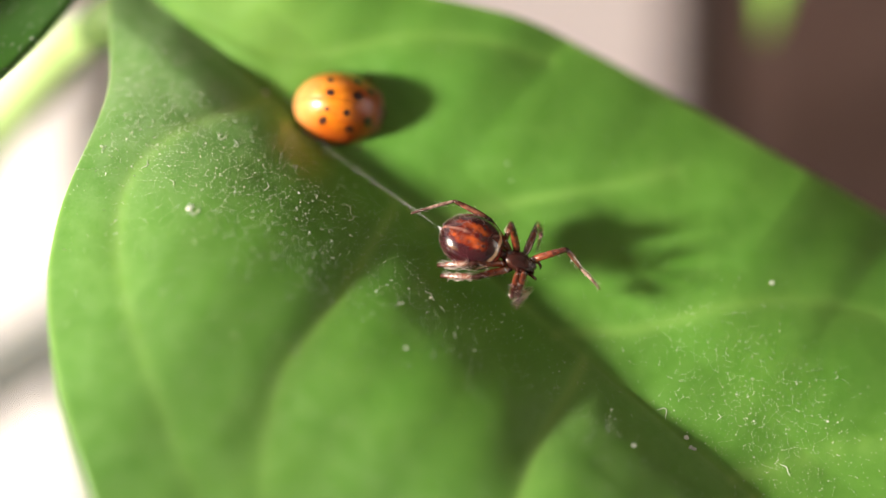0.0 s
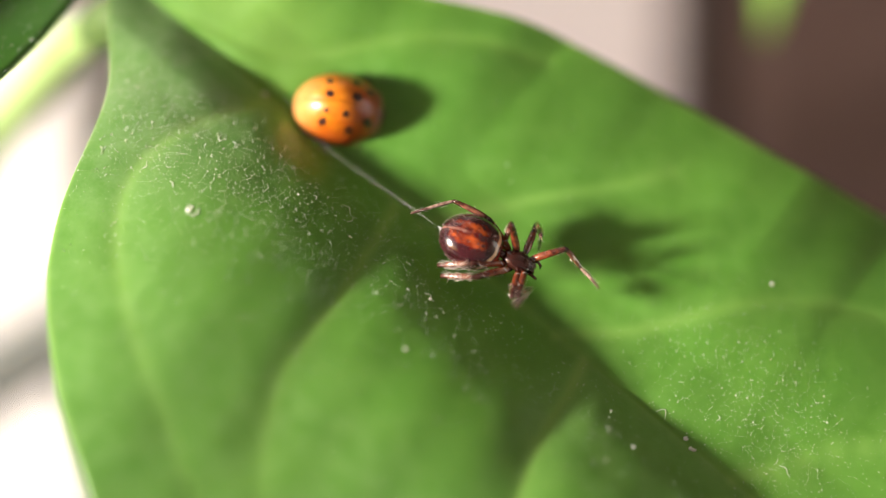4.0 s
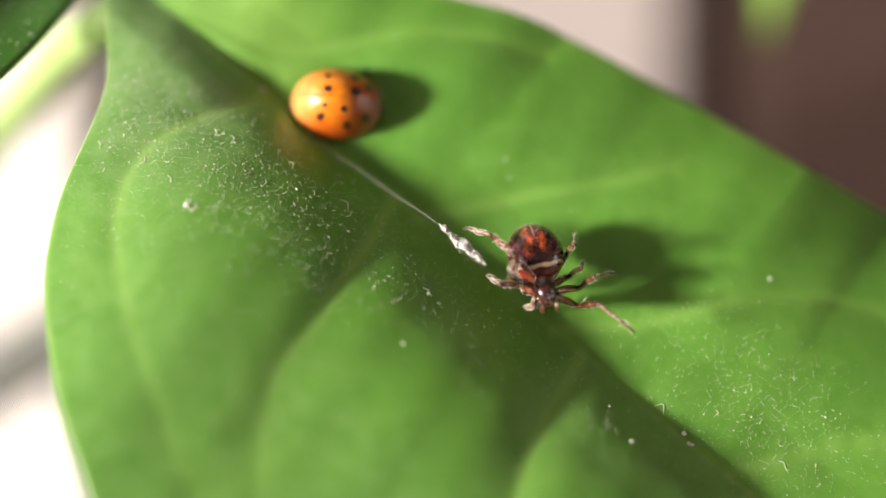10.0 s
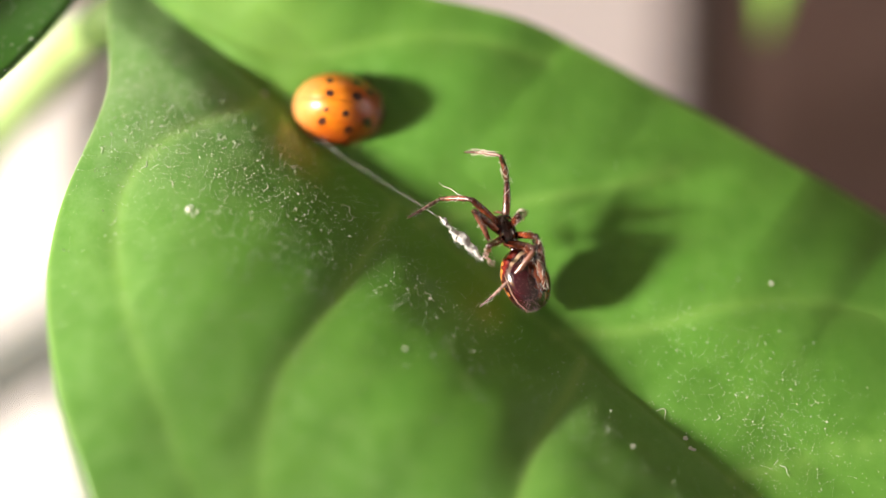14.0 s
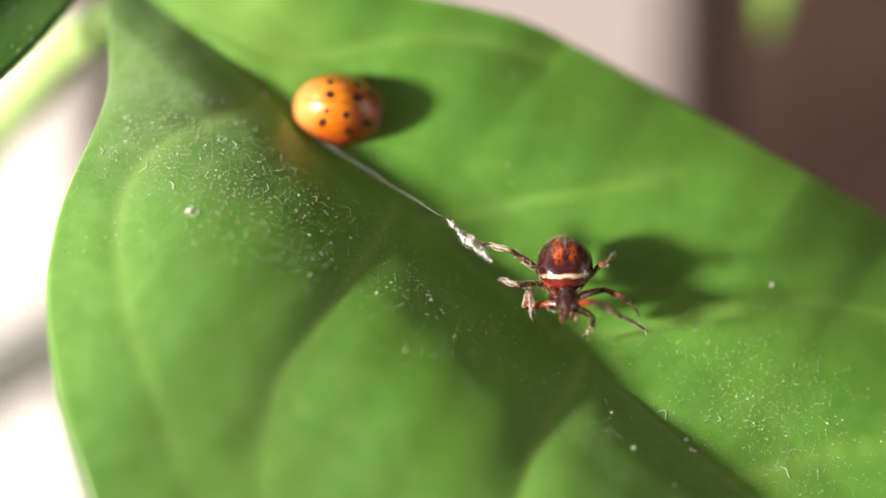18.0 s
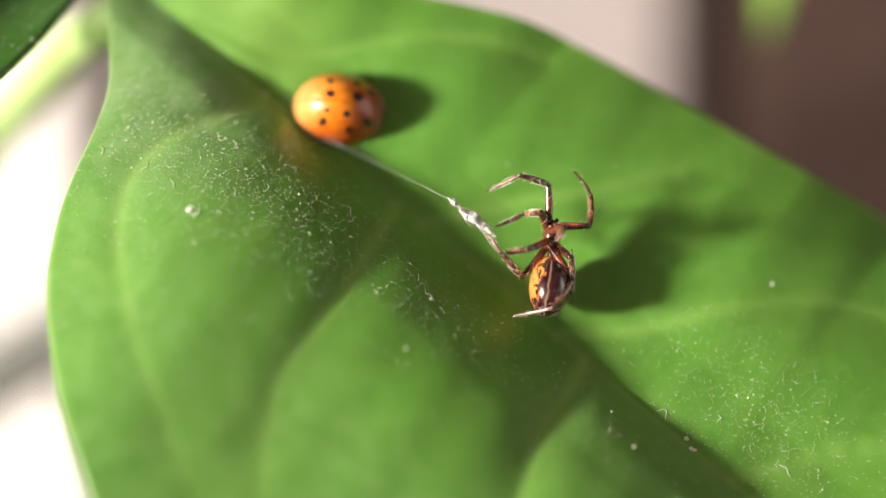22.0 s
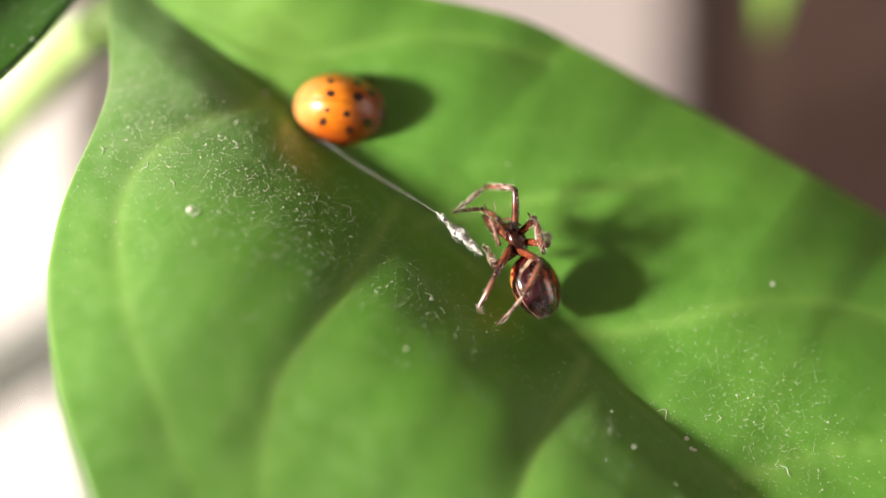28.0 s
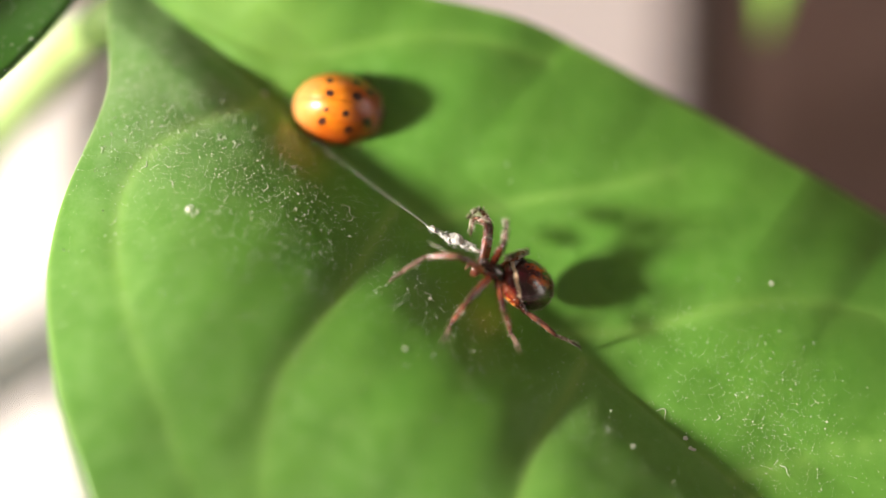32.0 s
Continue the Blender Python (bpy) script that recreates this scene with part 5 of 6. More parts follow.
    stance(21.5, (6.57, -3.60, -0.70), (5.06, -0.22, -0.70), (0.85, 0.38, 0.35),
           l1=((3.53, 1.39, 2.36), (2.00, 2.24, 0.17), (0.68, 0.27, -2.13)),
           l2=((3.29, -0.39, 2.71), (1.99, -0.59, 0.24), (0.92, -2.02, 3.02)),
           l3=((4.55, -3.33, 1.48), (5.82, -5.25, -0.12), (4.54, -2.23, 0.27)),
           l4=((6.72, -1.63, 2.11), (5.81, -4.28, 2.04), (3.34, -6.04, 3.32)),
           r1=((5.60, 3.35, -1.11), (4.13, 3.84, 1.22), (3.49, 1.50, -1.01)),
           r2=((7.96, 0.80, -1.31), (6.16, 1.44, -3.36), (3.43, 1.37, -1.51)),
           r3=((8.14, 0.04, -0.64), (6.23, -0.17, -2.68), (5.23, -0.40, 0.46)),
           r4=((7.49, -2.02, 0.65), (8.31, -4.50, 1.67), (7.10, -1.56, 0.77)))
    stance(22.0, (7.95, -2.72, -0.70), (8.04, 0.98, -0.70), (0.98, -0.02, -0.10), tail=(-0.12, -0.74, 0.66),
           l1=((10.77, 1.71, 0.79), (10.91, 4.06, -0.71), (9.57, 5.66, 1.85)),
           l2=((8.78, 1.60, 2.97), (8.36, 0.54, 0.42), (8.66, 1.35, 3.60)),
           l3=((6.08, -0.04, 2.46), (4.66, -0.26, 0.06), (4.02, -0.38, 3.29)),
           l4=((9.48, -2.24, 0.41), (8.01, -4.31, 1.59), (5.20, -4.92, -0.03)),
           r1=((7.79, 4.77, -0.85), (5.61, 5.42, 0.79), (3.26, 4.35, -1.27)),
           r2=((7.14, 2.68, 1.33), (5.99, 2.59, -1.22), (3.91, 1.67, 1.17)),
           r3=((9.44, -0.68, 0.80), (9.37, -3.30, -0.21), (9.46, -0.09, 0.55)),
           r4=((5.81, -2.10, -0.65), (4.18, -0.25, 0.66), (2.87, 1.60, -1.75)))
    stance(22.5, (5.93, -2.38, -0.50), (3.38, -1.39, 1.43), (0.58, 0.76, 0.29),
           l1=((1.31, -2.08, -0.57), (-0.46, -2.87, 1.44), (-2.09, -4.18, 3.99)),
           l2=((2.11, -2.84, 4.76), (1.85, -3.56, 2.06), (1.27, -3.26, 5.30)),
           l3=((4.99, -3.67, 4.03), (6.99, -5.47, 3.25), (9.54, -7.50, 2.73)),
           l4=((5.71, -2.33, 3.79), (7.49, -3.08, 1.76), (5.04, -2.10, 3.73)),
           r1=((1.07, 0.37, 3.68), (-1.70, 0.76, 3.71), (-4.98, 0.45, 3.80)),
           r2=((4.45, 1.48, 1.27), (3.08, 3.02, -0.63), (2.18, 1.73, 2.28)),
           r3=((4.55, 1.51, 0.77), (3.73, 3.25, -1.27), (2.46, 2.19, 1.58)),
           r4=((6.22, -0.02, 1.33), (4.80, 0.25, -1.07), (4.18, 0.02, 2.17)))
    stance(23.0, (6.60, -2.30, -0.50), (3.93, -1.70, 1.43), (0.46, 0.84, 0.29), tail=(0.64, -0.21, -0.74), crest=(0.65, 0.66, 0.37),
           l1=((1.51, -3.82, 0.49), (0.11, -5.65, 2.08), (-0.89, -7.58, 4.56)),
           l2=((5.81, -1.90, 4.47), (4.72, -2.60, 1.99), (3.88, -3.10, -1.17)),
           l3=((6.44, -3.26, 3.81), (5.92, -4.76, 1.50), (5.39, -6.95, 3.92)),
           l4=((7.28, -3.73, 1.04), (9.41, -5.54, 1.20), (10.29, -7.94, 3.28)),
           r1=((1.65, 0.22, -0.66), (3.38, -0.35, -2.78), (0.74, 0.27, -0.90)),
           r2=((3.47, 1.59, 1.01), (2.23, 2.60, -1.28), (2.00, 0.83, 1.49)),
           r3=((3.89, 1.49, 0.68), (2.66, 2.82, -1.46), (1.77, 2.26, 1.67)),
           r4=((5.61, 0.87, 1.24), (4.60, 0.79, -1.37), (4.03, 0.04, 1.79)))
    stance(23.5, (8.90, -4.30, -0.50), (7.72, -5.41, 2.03), (0.22, 0.90, 0.37),
           l1=((10.35, -6.65, 0.98), (11.00, -6.10, -1.69), (9.80, -7.25, 1.16)),
           l2=((10.13, -6.54, 4.71), (10.60, -8.89, 3.26), (11.28, -12.11, 3.52)),
           l3=((11.03, -6.79, 0.52), (12.33, -8.90, -0.78), (12.97, -11.46, 1.20)),
           l4=((11.02, -4.09, 0.82), (12.36, -5.43, -1.25), (11.75, -7.71, 1.06)),
           r1=((4.87, -4.80, 0.35), (5.78, -4.35, -2.26), (4.59, -5.51, 0.60)),
           r2=((6.68, -2.41, 1.92), (4.89, -1.56, -0.07), (2.55, -1.01, 2.20)),
           r3=((6.92, -2.23, 1.06), (4.75, -0.97, -0.19), (1.77, -0.57, 1.17)),
           r4=((5.84, -3.52, 3.13), (5.93, -2.38, 0.58), (4.08, -1.52, 3.17)))
    stance(24.0, (9.23, -4.76, -0.50), (7.88, -5.99, 1.95), (0.24, 0.87, 0.43), tail=(0.25, 0.45, -0.86), crest=(0.54, 0.67, 0.51),
           l1=((10.15, -7.87, 0.75), (10.89, -7.24, -1.87), (9.54, -8.53, 0.85)),
           l2=((10.75, -6.34, 4.17), (10.63, -8.51, 2.41), (10.45, -11.80, 2.61)),
           l3=((11.52, -6.64, 0.86), (11.97, -8.36, -1.30), (12.55, -10.07, 1.46)),
           l4=((11.36, -4.94, 0.93), (13.13, -5.15, -1.23), (13.35, -6.79, 1.62)),
           r1=((4.94, -5.58, 0.21), (6.81, -4.58, -1.62), (5.45, -5.87, 1.09)),
           r2=((6.37, -3.03, 1.78), (4.52, -1.48, 0.37), (2.42, -0.40, 2.67)),
           r3=((6.70, -2.81, 0.98), (4.96, -1.15, -0.45), (2.64, -0.78, 1.86)),
           r4=((7.76, -3.21, 2.91), (8.25, -3.03, 0.16), (7.95, -3.70, 3.37)))
    stance(24.5, (8.28, -3.18, -0.70), (8.62, 0.51, -0.70), (0.34, -0.03, -0.94),
           l1=((9.93, 2.60, 2.27), (9.59, -0.01, 1.31), (9.98, 3.15, 0.46)),
           l2=((11.26, 1.46, -2.45), (10.53, -1.11, -1.61), (10.83, 2.08, -0.80)),
           l3=((11.51, -1.71, -1.00), (12.88, -3.38, 0.78), (12.24, -5.15, -1.93)),
           l4=((10.82, -2.10, -1.82), (12.35, -2.51, 0.49), (11.82, -5.77, 0.56)),
           r1=((8.15, 1.93, 2.41), (5.51, 2.42, 1.62), (3.03, 1.84, -0.48)),
           r2=((7.53, 1.66, 2.27), (6.50, 1.04, -0.26), (3.51, 1.53, -1.58)),
           r3=((5.99, -0.20, -3.14), (5.06, -1.31, -0.74), (4.38, -2.88, 2.08)),
           r4=((7.68, -2.11, -2.97), (7.84, -4.76, -2.08), (8.22, -1.53, -2.64)))
    stance(25.0, (7.23, -3.38, -0.50), (6.05, -4.37, 2.06), (0.28, 0.89, 0.36), tail=(0.34, 0.04, -0.94), crest=(0.36, 0.92, 0.17),
           l1=((8.72, -5.46, 1.08), (9.35, -4.98, -1.60), (8.15, -6.01, 1.30)),
           l2=((7.44, -5.51, 5.28), (7.12, -8.06, 4.15), (6.23, -11.23, 4.31)),
           l3=((9.66, -3.76, 1.77), (11.49, -4.54, -0.20), (12.29, -5.73, 2.77)),
           l4=((9.03, -4.93, -0.47), (10.10, -7.12, 0.91), (10.57, -10.38, 1.12)),
           r1=((3.32, -3.42, 0.42), (4.21, -3.04, -2.20), (3.02, -4.07, 0.70)),
           r2=((4.66, -3.48, -0.89), (3.86, -2.32, 1.53), (2.71, -1.19, -1.35)),
           r3=((5.64, -1.35, 2.68), (4.15, -0.31, 0.54), (1.22, 0.22, -0.87)),
           r4=((6.09, -1.19, 1.99), (4.69, -0.10, -0.18), (1.86, 0.64, 1.34)))
    stance(25.5, (8.06, -4.35, -0.50), (6.76, -5.83, 1.89), (0.18, 0.86, 0.48),
           l1=((8.48, -6.54, 5.02), (8.55, -8.88, 3.48), (8.50, -12.17, 3.70)),
           l2=((9.31, -7.55, 0.16), (10.48, -8.57, 2.49), (12.27, -11.34, 2.62)),
           l3=((10.16, -5.74, 0.21), (11.89, -5.70, -1.99), (14.00, -6.06, 0.52)),
           l4=((9.86, -6.17, -0.54), (10.78, -6.69, 2.05), (10.53, -8.20, -0.87)),
           r1=((3.11, -5.82, 3.08), (5.22, -4.37, 1.94), (3.93, -5.88, 4.57)),
           r2=((5.29, -4.08, -0.62), (4.71, -2.29, 1.46), (3.80, -1.54, -1.62)),
           r3=((5.64, -2.63, 1.66), (3.90, -1.14, 0.05), (1.15, 0.07, 1.42)),
           r4=((5.93, -2.59, 0.52), (4.16, -0.76, -0.63), (1.73, 0.08, 1.44)))
    stance(27.5, (6.68, -3.30, -0.50), (4.00, -1.56, 0.97), (0.67, 0.64, 0.37),
           l1=((1.88, -0.37, 3.95), (1.42, -1.26, 1.33), (1.08, -1.97, 4.54)),
           l2=((2.05, -2.98, -0.86), (1.65, -4.57, 1.41), (1.70, -6.79, 3.85)),
           l3=((3.07, -3.79, 3.82), (2.88, -4.74, 1.20), (2.49, -5.94, 4.24)),
           l4=((6.26, -4.11, 2.66), (7.67, -6.17, 1.40), (9.81, -8.48, 0.39)),
           r1=((5.18, 1.30, 0.88), (3.48, 2.37, -1.06), (1.54, 0.72, 1.04)),
           r2=((2.51, 0.87, 2.48), (2.16, 1.31, -0.26), (1.39, 0.50, 2.84)),
           r3=((5.21, 1.29, 0.86), (3.98, 2.01, -1.55), (2.07, 1.57, 1.11)),
           r4=((6.02, -0.36, 2.37), (6.82, 0.04, -0.28), (5.40, -0.84, 2.57)))
    stance(28.0, (6.86, -2.72, -0.70), (5.47, 0.71, -0.70), (0.74, 0.30, 0.60),
           l1=((3.94, 2.22, 2.29), (2.83, 2.98, -0.17), (0.72, 2.70, 2.36)),
           l2=((3.06, 2.48, -2.19), (4.20, 0.28, -0.89), (3.04, 3.25, -0.05)),
           l3=((3.79, -1.93, 1.60), (2.56, -4.38, 1.03), (2.66, -4.53, 4.33)),
           l4=((7.15, -0.88, 1.87), (5.88, -3.38, 1.96), (3.97, -5.59, 0.43)),
           r1=((5.34, 4.44, -0.69), (3.15, 4.65, -2.42), (0.82, 2.70, -1.13)),
           r2=((6.70, 2.27, 1.21), (7.42, -0.34, 0.49), (6.30, 2.64, -0.39)),
           r3=((7.66, 0.28, 1.04), (7.84, 1.11, -1.62), (6.98, 0.88, 1.55)),
           r4=((3.73, -1.28, 0.68), (3.46, -0.38, -1.95), (2.94, 0.18, 1.26)))
    stance(28.5, (2.93, 0.04, -0.80), (2.00, 2.22, -3.66), (0.08, 0.81, 0.58), tail=(0.20, -0.75, 0.62), crest=(0.10, 0.65, 0.75),
           l1=((0.51, 4.87, -2.61), (0.92, 6.05, -0.11), (-1.01, 6.09, 2.57)),
           l2=((-0.26, 3.53, -1.53), (-0.77, 4.33, 1.11), (-2.06, 3.52, -1.82)),
           l3=((0.61, 2.67, -0.54), (-0.17, 2.68, 2.15), (-1.19, 2.02, -0.91)),
           l4=((1.10, -0.59, -1.04), (1.97, -2.56, 0.76), (3.90, -5.23, 0.87)),
           r1=((3.16, 5.05, -3.04), (3.92, 2.86, -1.47), (2.89, 5.32, 0.46)),
           r2=((4.94, 3.40, -2.55), (5.11, 4.05, 0.17), (4.49, 2.95, -2.88)),
           r3=((5.30, 1.20, -2.17), (5.77, -0.06, 0.29), (5.42, -1.83, 3.05)),
           r4=((5.21, 0.94, -1.90), (5.90, -1.56, -0.85), (4.76, 1.28, 0.38)))
    stance(29.0, (2.80, 0.04, -0.80), (2.68, 1.80, -4.06), (-0.02, 0.88, 0.47), tail=(0.03, -0.75, 0.65), crest=(0.00, 0.65, 0.75),
           l1=((1.88, 4.83, -3.83), (2.89, 4.94, -1.23), (2.75, 6.55, 1.65)),
           l2=((-0.08, 3.80, -3.42), (0.52, 4.57, -0.80), (-2.14, 4.22, 1.12)),
           l3=((1.14, 3.30, -1.60), (-0.35, 2.80, 0.72), (-0.84, 0.94, -1.97)),
           l4=((0.66, -1.15, -2.43), (1.48, -2.92, -0.43), (3.85, -5.22, -0.31)),
           r1=((4.67, 4.41, -3.82), (4.72, 2.45, -1.81), (4.57, 4.75, 0.55)),
           r2=((6.00, 2.83, -3.19), (5.97, 3.50, -0.48), (5.88, 4.15, -3.71)),
           r3=((6.02, 0.38, -2.69), (6.05, -0.09, 0.07), (4.98, -2.07, 2.49)),
           r4=((5.88, 0.78, -2.22), (5.80, -1.57, -0.70), (5.74, 1.32, -2.29)))
    stance(29.5, (7.24, -3.72, -0.70), (7.98, -0.10, -0.70), (0.92, -0.18, 0.35),
           l1=((8.44, 2.58, 1.95), (7.17, 3.61, -0.32), (5.50, 1.96, 2.00)),
           l2=((5.55, 0.02, 2.22), (4.77, -0.78, -0.35), (5.07, -2.68, 2.33)),
           l3=((4.55, -1.39, -0.19), (3.58, -0.17, -2.52), (2.61, 0.53, 0.56)),
           l4=((4.90, -2.44, -0.43), (2.67, -3.11, 1.14), (1.08, -3.55, 3.99)),
           r1=((8.61, 2.08, 1.47), (7.36, 2.40, -1.01), (5.27, 2.35, 1.54)),
           r2=((10.20, 0.59, 0.75), (9.35, -1.94, -0.11), (10.09, 1.18, -0.88)),
           r3=((10.11, -2.24, -0.25), (8.59, -1.63, 2.03), (8.07, -1.43, -1.23)),
           r4=((9.21, -3.17, 0.11), (8.53, -5.72, -0.82), (9.20, -2.55, -0.20)))
    stance(30.0, (6.78, -3.30, -0.70), (7.18, 0.37, -0.70), (0.76, -0.10, 0.64),
           l1=((6.34, 3.64, 1.21), (4.91, 4.45, -1.06), (3.40, 3.90, 1.82)),
           l2=((4.10, -1.14, -0.36), (3.65, -0.31, -3.00), (2.84, 0.53, 0.09)),
           l3=((3.85, -0.31, 1.20), (3.89, -1.53, -1.32), (5.18, -2.33, 1.62)),
           l4=((6.98, -2.41, 1.69), (5.01, -3.15, -0.15), (2.50, -3.86, 1.87)),
           r1=((7.31, 2.98, 1.24), (6.09, 2.64, -1.26), (4.24, 1.83, 1.35)),
           r2=((9.24, 1.23, 1.07), (8.63, -1.38, 0.27), (9.07, 1.79, -0.52)),
           r3=((10.06, -0.87, -0.09), (9.00, -1.42, 2.44), (7.85, -1.19, -0.64)),
           r4=((9.52, -1.44, 0.52), (9.25, -1.67, -2.25), (8.00, -1.18, 0.76)))
    stance(30.5, (3.13, -0.37, -0.60), (0.34, 2.09, -0.60), (0.44, 0.50, 0.75),
           l1=((-1.19, 3.40, 2.27), (-2.05, 5.48, 0.60), (-5.21, 6.24, 1.16)),
           l2=((-0.84, 3.20, 2.38), (-3.29, 3.97, 1.28), (-5.10, 2.35, -0.96)),
           l3=((0.26, 0.28, 2.57), (0.24, -1.31, 0.27), (0.33, -3.90, 2.32)),
           l4=((2.51, -0.39, 1.23), (4.31, -1.80, 2.84), (1.99, 0.34, 1.89)),
           r1=((-0.45, 4.52, 1.39), (1.40, 2.66, 0.42), (-0.95, 4.83, -0.38)),
           r2=((2.44, 4.85, -1.17), (1.89, 3.29, 1.09), (1.29, 2.32, -2.01)),
           r3=((2.81, 4.10, 0.11), (2.07, 2.88, 2.52), (1.47, 2.09, -0.63)),
           r4=((3.43, 2.93, 0.39), (3.99, 1.70, -2.06), (3.59, 0.80, 1.09)))
    stance(31.0, (8.99, -2.72, -0.70), (8.57, 0.96, -0.70), (0.96, 0.10, -0.22), tail=(-0.05, -0.74, 0.67),
           l1=((9.68, 4.15, 0.99), (8.25, 5.29, -1.13), (5.43, 6.27, 0.29)),
           l2=((6.29, 1.30, 2.27), (5.18, 2.02, -0.20), (3.77, 1.80, 2.78)),
           l3=((6.71, 0.17, 2.52), (5.59, -0.04, -0.04), (5.03, 0.05, 3.21)),
           l4=((10.22, -2.22, 0.53), (9.49, -4.72, 1.56), (7.54, -6.56, -0.36)),
           r1=((11.24, 1.86, -0.87), (12.86, 4.09, -1.38), (11.84, 5.88, 1.21)),
           r2=((8.88, 2.41, -4.09), (8.56, 2.81, -1.34), (7.59, 1.93, 1.69)),
           r3=((10.13, -0.53, 0.80), (10.31, -3.11, 1.86), (10.05, 0.05, 0.96)),
           r4=((6.31, -2.04, -0.39), (4.59, -0.33, 1.01), (3.00, 1.66, -1.09)))
    stance(31.5, (8.91, -3.97, -0.70), (9.20, -0.29, -0.70), (0.96, -0.08, -0.20),
           l1=((8.43, 3.44, -0.20), (6.02, 4.86, -0.24), (2.73, 4.57, -0.30)),
           l2=((7.22, 0.71, 2.39), (6.41, 0.86, -0.29), (4.10, 0.64, 2.06)),
           l3=((7.33, -1.00, 2.57), (5.48, -1.42, 0.51), (2.91, -2.02, 2.49)),
           l4=((11.42, -2.63, 0.77), (11.17, -5.32, 1.47), (9.74, -8.04, 0.25)),
           r1=((11.75, 0.45, 0.20), (12.62, 2.28, -1.74), (10.41, 3.51, 0.38)),
           r2=((10.30, 1.18, 1.14), (10.08, -1.48, 0.29), (10.33, 1.67, 1.22)),
           r3=((10.84, -2.23, 0.27), (10.64, -4.84, -0.74), (10.90, -1.62, -0.06)),
           r4=((6.17, -2.42, -0.40), (4.36, -0.96, 1.17), (2.77, 0.63, -1.25)))
    stance(32.0, (6.10, -2.59, -0.50), (3.56, -1.56, 1.43), (0.55, 0.81, 0.23), tail=(0.75, -0.20, -0.65), crest=(0.65, 0.45, 0.60),
           l1=((1.27, -0.57, 4.32), (-1.23, -0.57, 3.08), (-3.95, -2.44, 3.16)),
           l2=((1.82, -3.75, 4.04), (0.58, -5.43, 2.17), (-0.01, -6.65, 5.18)),
           l3=((4.37, -4.41, 3.87), (4.97, -6.19, 1.79), (5.53, -7.50, 4.77)),
           l4=((6.06, -4.61, 1.09), (8.26, -6.33, 1.25), (10.22, -7.34, -1.21)),
           r1=((3.23, 1.71, 1.64), (2.23, 2.37, -0.90), (1.99, 0.97, 2.08)),
           r2=((3.50, 1.71, 1.02), (2.68, 3.04, -1.30), (1.77, 2.19, 1.75)),
           r3=((4.42, 0.36, 2.88), (4.63, 1.60, 0.38), (4.48, 2.09, 3.64)),
           r4=((6.27, -0.17, -0.31), (4.92, -0.57, 2.11), (4.53, -0.81, -1.16)))
    # stances end
    times = [round(0.2 * i, 1) for i in range(161)]
    body_rows, rear_rows, leg_rows = [], [], {k: ([], [], []) for k in HIPS}
    for t in times:
        fore, turn, ways, rear, bent = stance_at(t)
        rear_rows.append((t, Matrix.LocRotScale(rear * MM, bent, None)))
        body_rows.append((t, STAGE @ Matrix.LocRotScale(fore * MM, turn, None)))
        for k, run in ways.items():
            p, upper = HIPS[k], None
            for i, way in enumerate(run):
                up = Vector((0, 0, 1)) if abs(way.z) < 0.95 else Vector((HIPS[k].x, 0, 0)).normalized()
                m = Matrix.Translation(p * MM) @ aim(way, up).to_4x4()
                if i == 0:
                    upper = m
                    leg_rows[k][0].append((t, m))
                else:
                    leg_rows[k][i].append((t, upper.inverted() @ m))
                p = p + way * SEGMENTS[i]
    walk(spider, body_rows)
    walk(abdomen, rear_rows)
    for k, pieces in LEGS.items():
        for piece, rows in zip(pieces, leg_rows[k]):
            walk(piece, rows)

    # the leaf trembles on its stalk, with all that lies on it: seconds, mm to the side, mm up
    sway = [(0.0, 0.06, 0.0), (0.5, 0.10, -0.10), (1.0, 0.06, 0.03), (1.5, 0.02, 0.0), (2.0, 0.05, -0.06), (2.5, 0.0, 0.0), (3.0, -0.10, 0.12), (3.5, 0.02, -0.10),
            (5.5, 0.0, 0.0), (6.0, 0.0, 0.0), (6.5, 0.04, -0.10), (7.0, 0.10, -0.12), (7.5, 0.05, 0.0), (8.0, 0.04, 0.05), (8.5, 0.0, 0.07), (9.0, 0.0, 0.0),
            (9.5, 0.04, -0.02), (10.0, -0.12, 0.30), (10.5, -0.07, 0.12), (11.0, 0.0, 0.07), (11.5, 0.02, -0.08), (12.0, 0.03, -0.06), (12.5, -0.07, 0.07),
            (13.0, -0.07, 0.07), (13.5, 0.0, 0.0), (14.0, 0.0, -0.05), (14.5, -0.01, -0.04), (16.5, 0.05, -0.04), (17.0, 0.10, -0.07), (17.5, -0.07, 0.10),
            (18.0, 0.04, -0.15), (18.5, 0.0, -0.10), (19.0, 0.0, -0.02), (19.5, -0.10, 0.05), (20.0, 0.11, -0.28), (20.5, 0.05, -0.12), (21.0, 0.04, -0.08),
            (21.5, 0.07, -0.12), (22.0, 0.06, -0.08), (22.5, 0.05, 0.0), (23.0, -0.05, 0.04), (23.5, 0.0, -0.08), (24.0, 0.04, -0.09), (24.5, 0.0, -0.06),
            (25.0, 0.0, 0.0), (25.5, 0.02, -0.05), (27.5, 0.02, 0.0), (28.0, 0.07, -0.08), (28.5, 0.04, 0.0), (29.0, 0.0, 0.0), (29.5, 0.0, -0.05),
            (30.0, 0.0, -0.08), (30.5, 0.05, -0.08), (31.0, 0.0, 0.0), (31.5, 0.04, -0.20), (32.0, 0.0, -0.05)]
    shifts = [(t, pose(x * MM, y * MM, 0)) for t, x, y in sway]
    walk(blade, shifts)
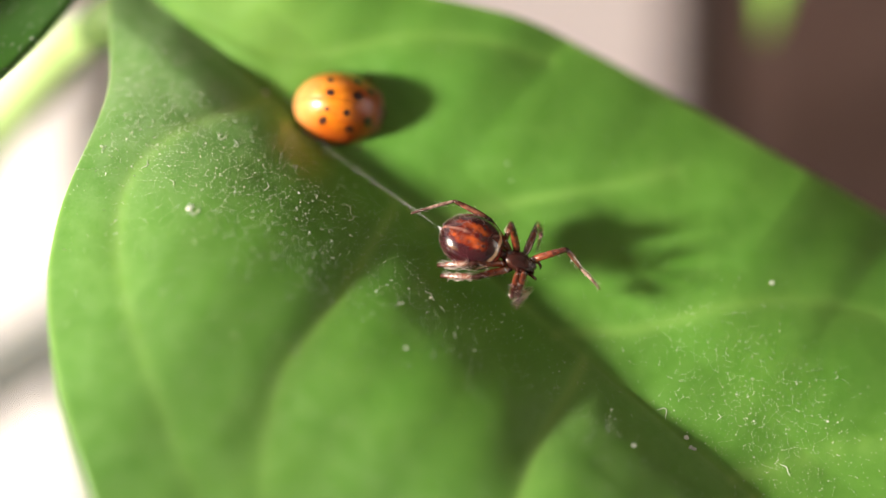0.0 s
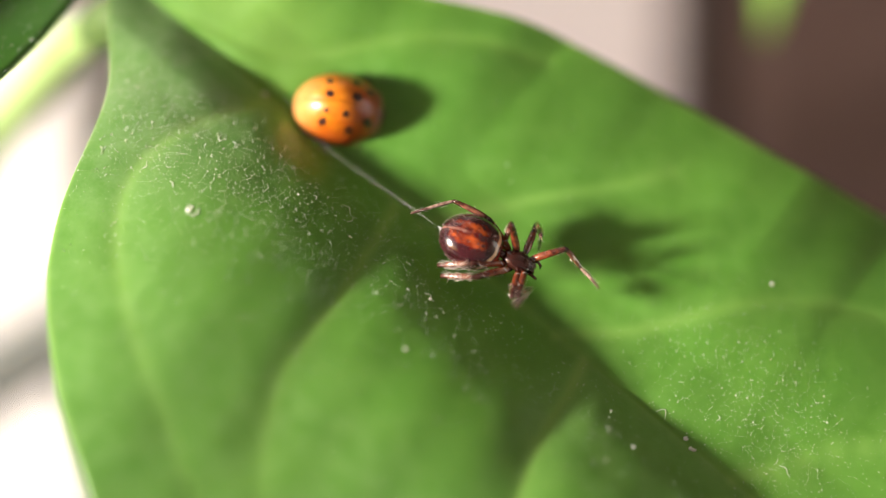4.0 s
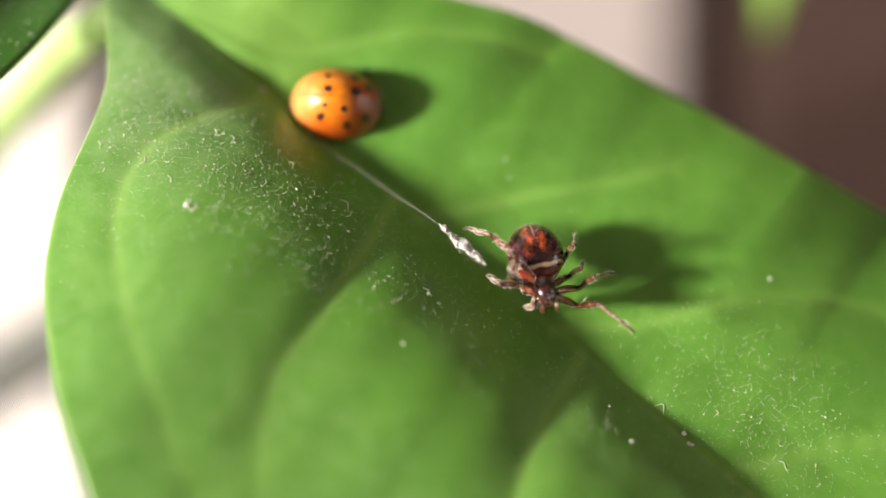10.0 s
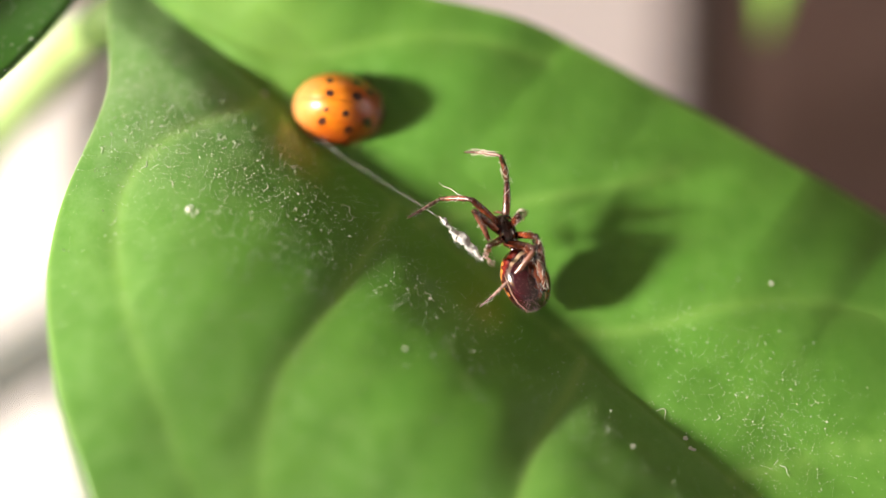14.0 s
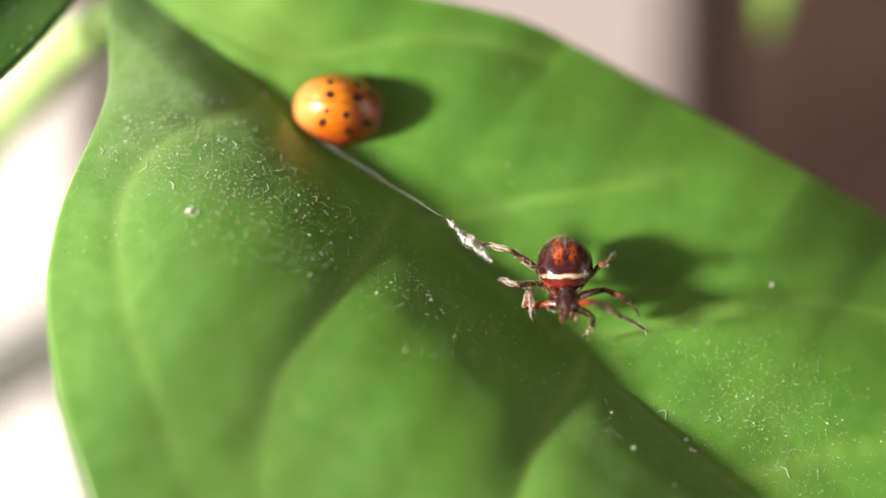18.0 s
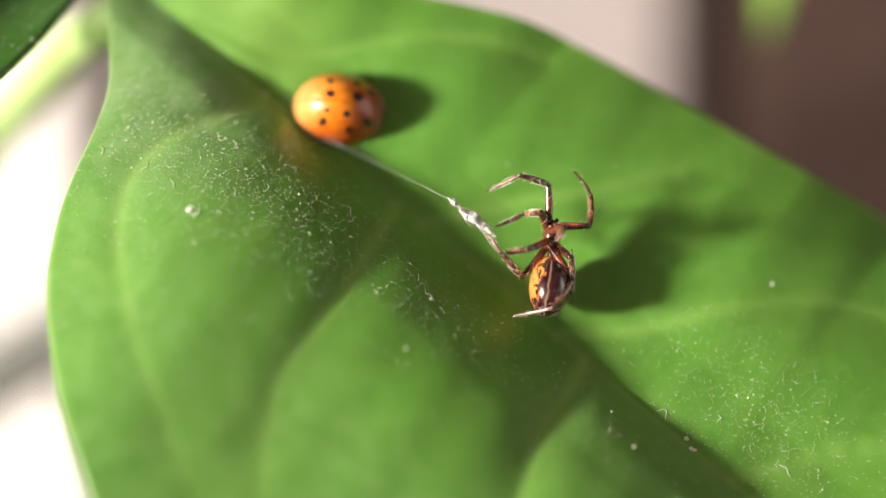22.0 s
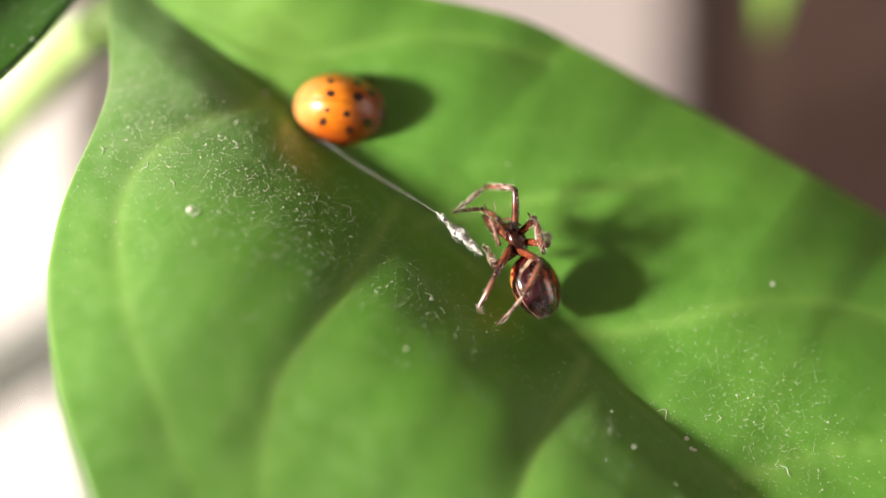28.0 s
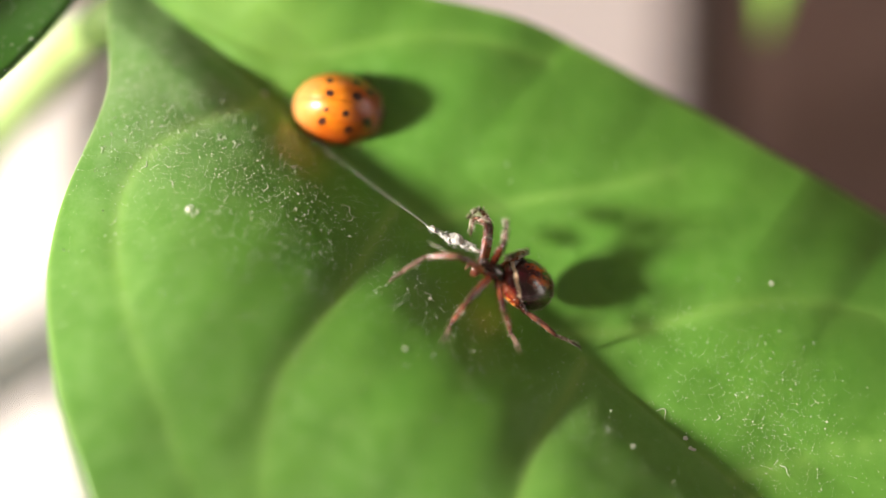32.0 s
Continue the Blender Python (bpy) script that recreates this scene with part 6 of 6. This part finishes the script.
    for thing in on_the_leaf:
        at = STAGE.inverted() @ thing.matrix_world.copy() if thing is not bug else BUG_POSE
        walk(thing, [(t, STAGE @ m @ at) for t, m in shifts])

    # the lump of silk swings as the spider pulls; the thread turns about its foot to follow it
    swings = [(0.0, 1.5, 0.17, 38), (9.0, 1.5, 0.17, 38), (10.0, 1.5, 0.29, 40), (11.0, 1.58, 0.21, 38), (12.0, 1.29, 0.17, 36), (13.0, 1.17, 0.38, 40),
              (14.0, 1.42, 0.71, 44), (16.5, 2.33, 1.21, 24), (17.0, 2.54, 1.38, 20), (18.0, 2.04, 0.58, 42), (18.5, 1.71, 0.67, 40), (19.0, 1.17, 0.38, 38),
              (19.5, 0.88, 1.04, 36), (20.0, 0.67, 0.46, 38), (20.5, 0.54, 0.38, 38), (21.0, 0.5, 0.29, 44), (21.5, 1.17, 0.67, 36), (22.0, 2.21, 2.29, 38),
              (23.0, 0.92, 0.62, 32), (24.0, 1.29, 0.21, 38), (24.5, 1.5, 1.5, 40), (25.0, 1.29, 0.96, 36), (25.5, 1.17, 0.67, 38), (27.5, 0.79, 0.71, 38),
              (28.0, 1.29, 1.08, 42), (28.5, 2.6, 0.0, 40), (29.0, 2.7, -0.1, 40), (29.5, 2.21, 1.04, 31), (30.0, 2.17, 0.88, 34), (31.0, 2.33, 2.29, 26), (31.5, 2.17, 1.62, 30),
              (32.0, 0.92, 0.67, 24)]
    tuft_rows, thread_rows = [], []
    for t, x, y, angle in swings:
        deep = -2.4 if 28.4 < t < 29.1 else -0.4
        m = pose(x * MM, y * MM, deep * MM, 0, 0, -angle)
        tuft_rows.append((t, STAGE @ m))
        way = (m @ (Vector((-2.0, 0.1, 0)) * MM) - THREAD_FOOT * MM).normalized()
        x_axis, y_axis = way, Vector((0, 0, 1)).cross(way).normalized()
        turn = Matrix((x_axis, y_axis, x_axis.cross(y_axis))).transposed().to_4x4()
        thread_rows.append((t, STAGE @ Matrix.Translation(THREAD_FOOT * MM) @ turn))
    walk(tuft, tuft_rows)
    walk(thread, thread_rows)


motions()
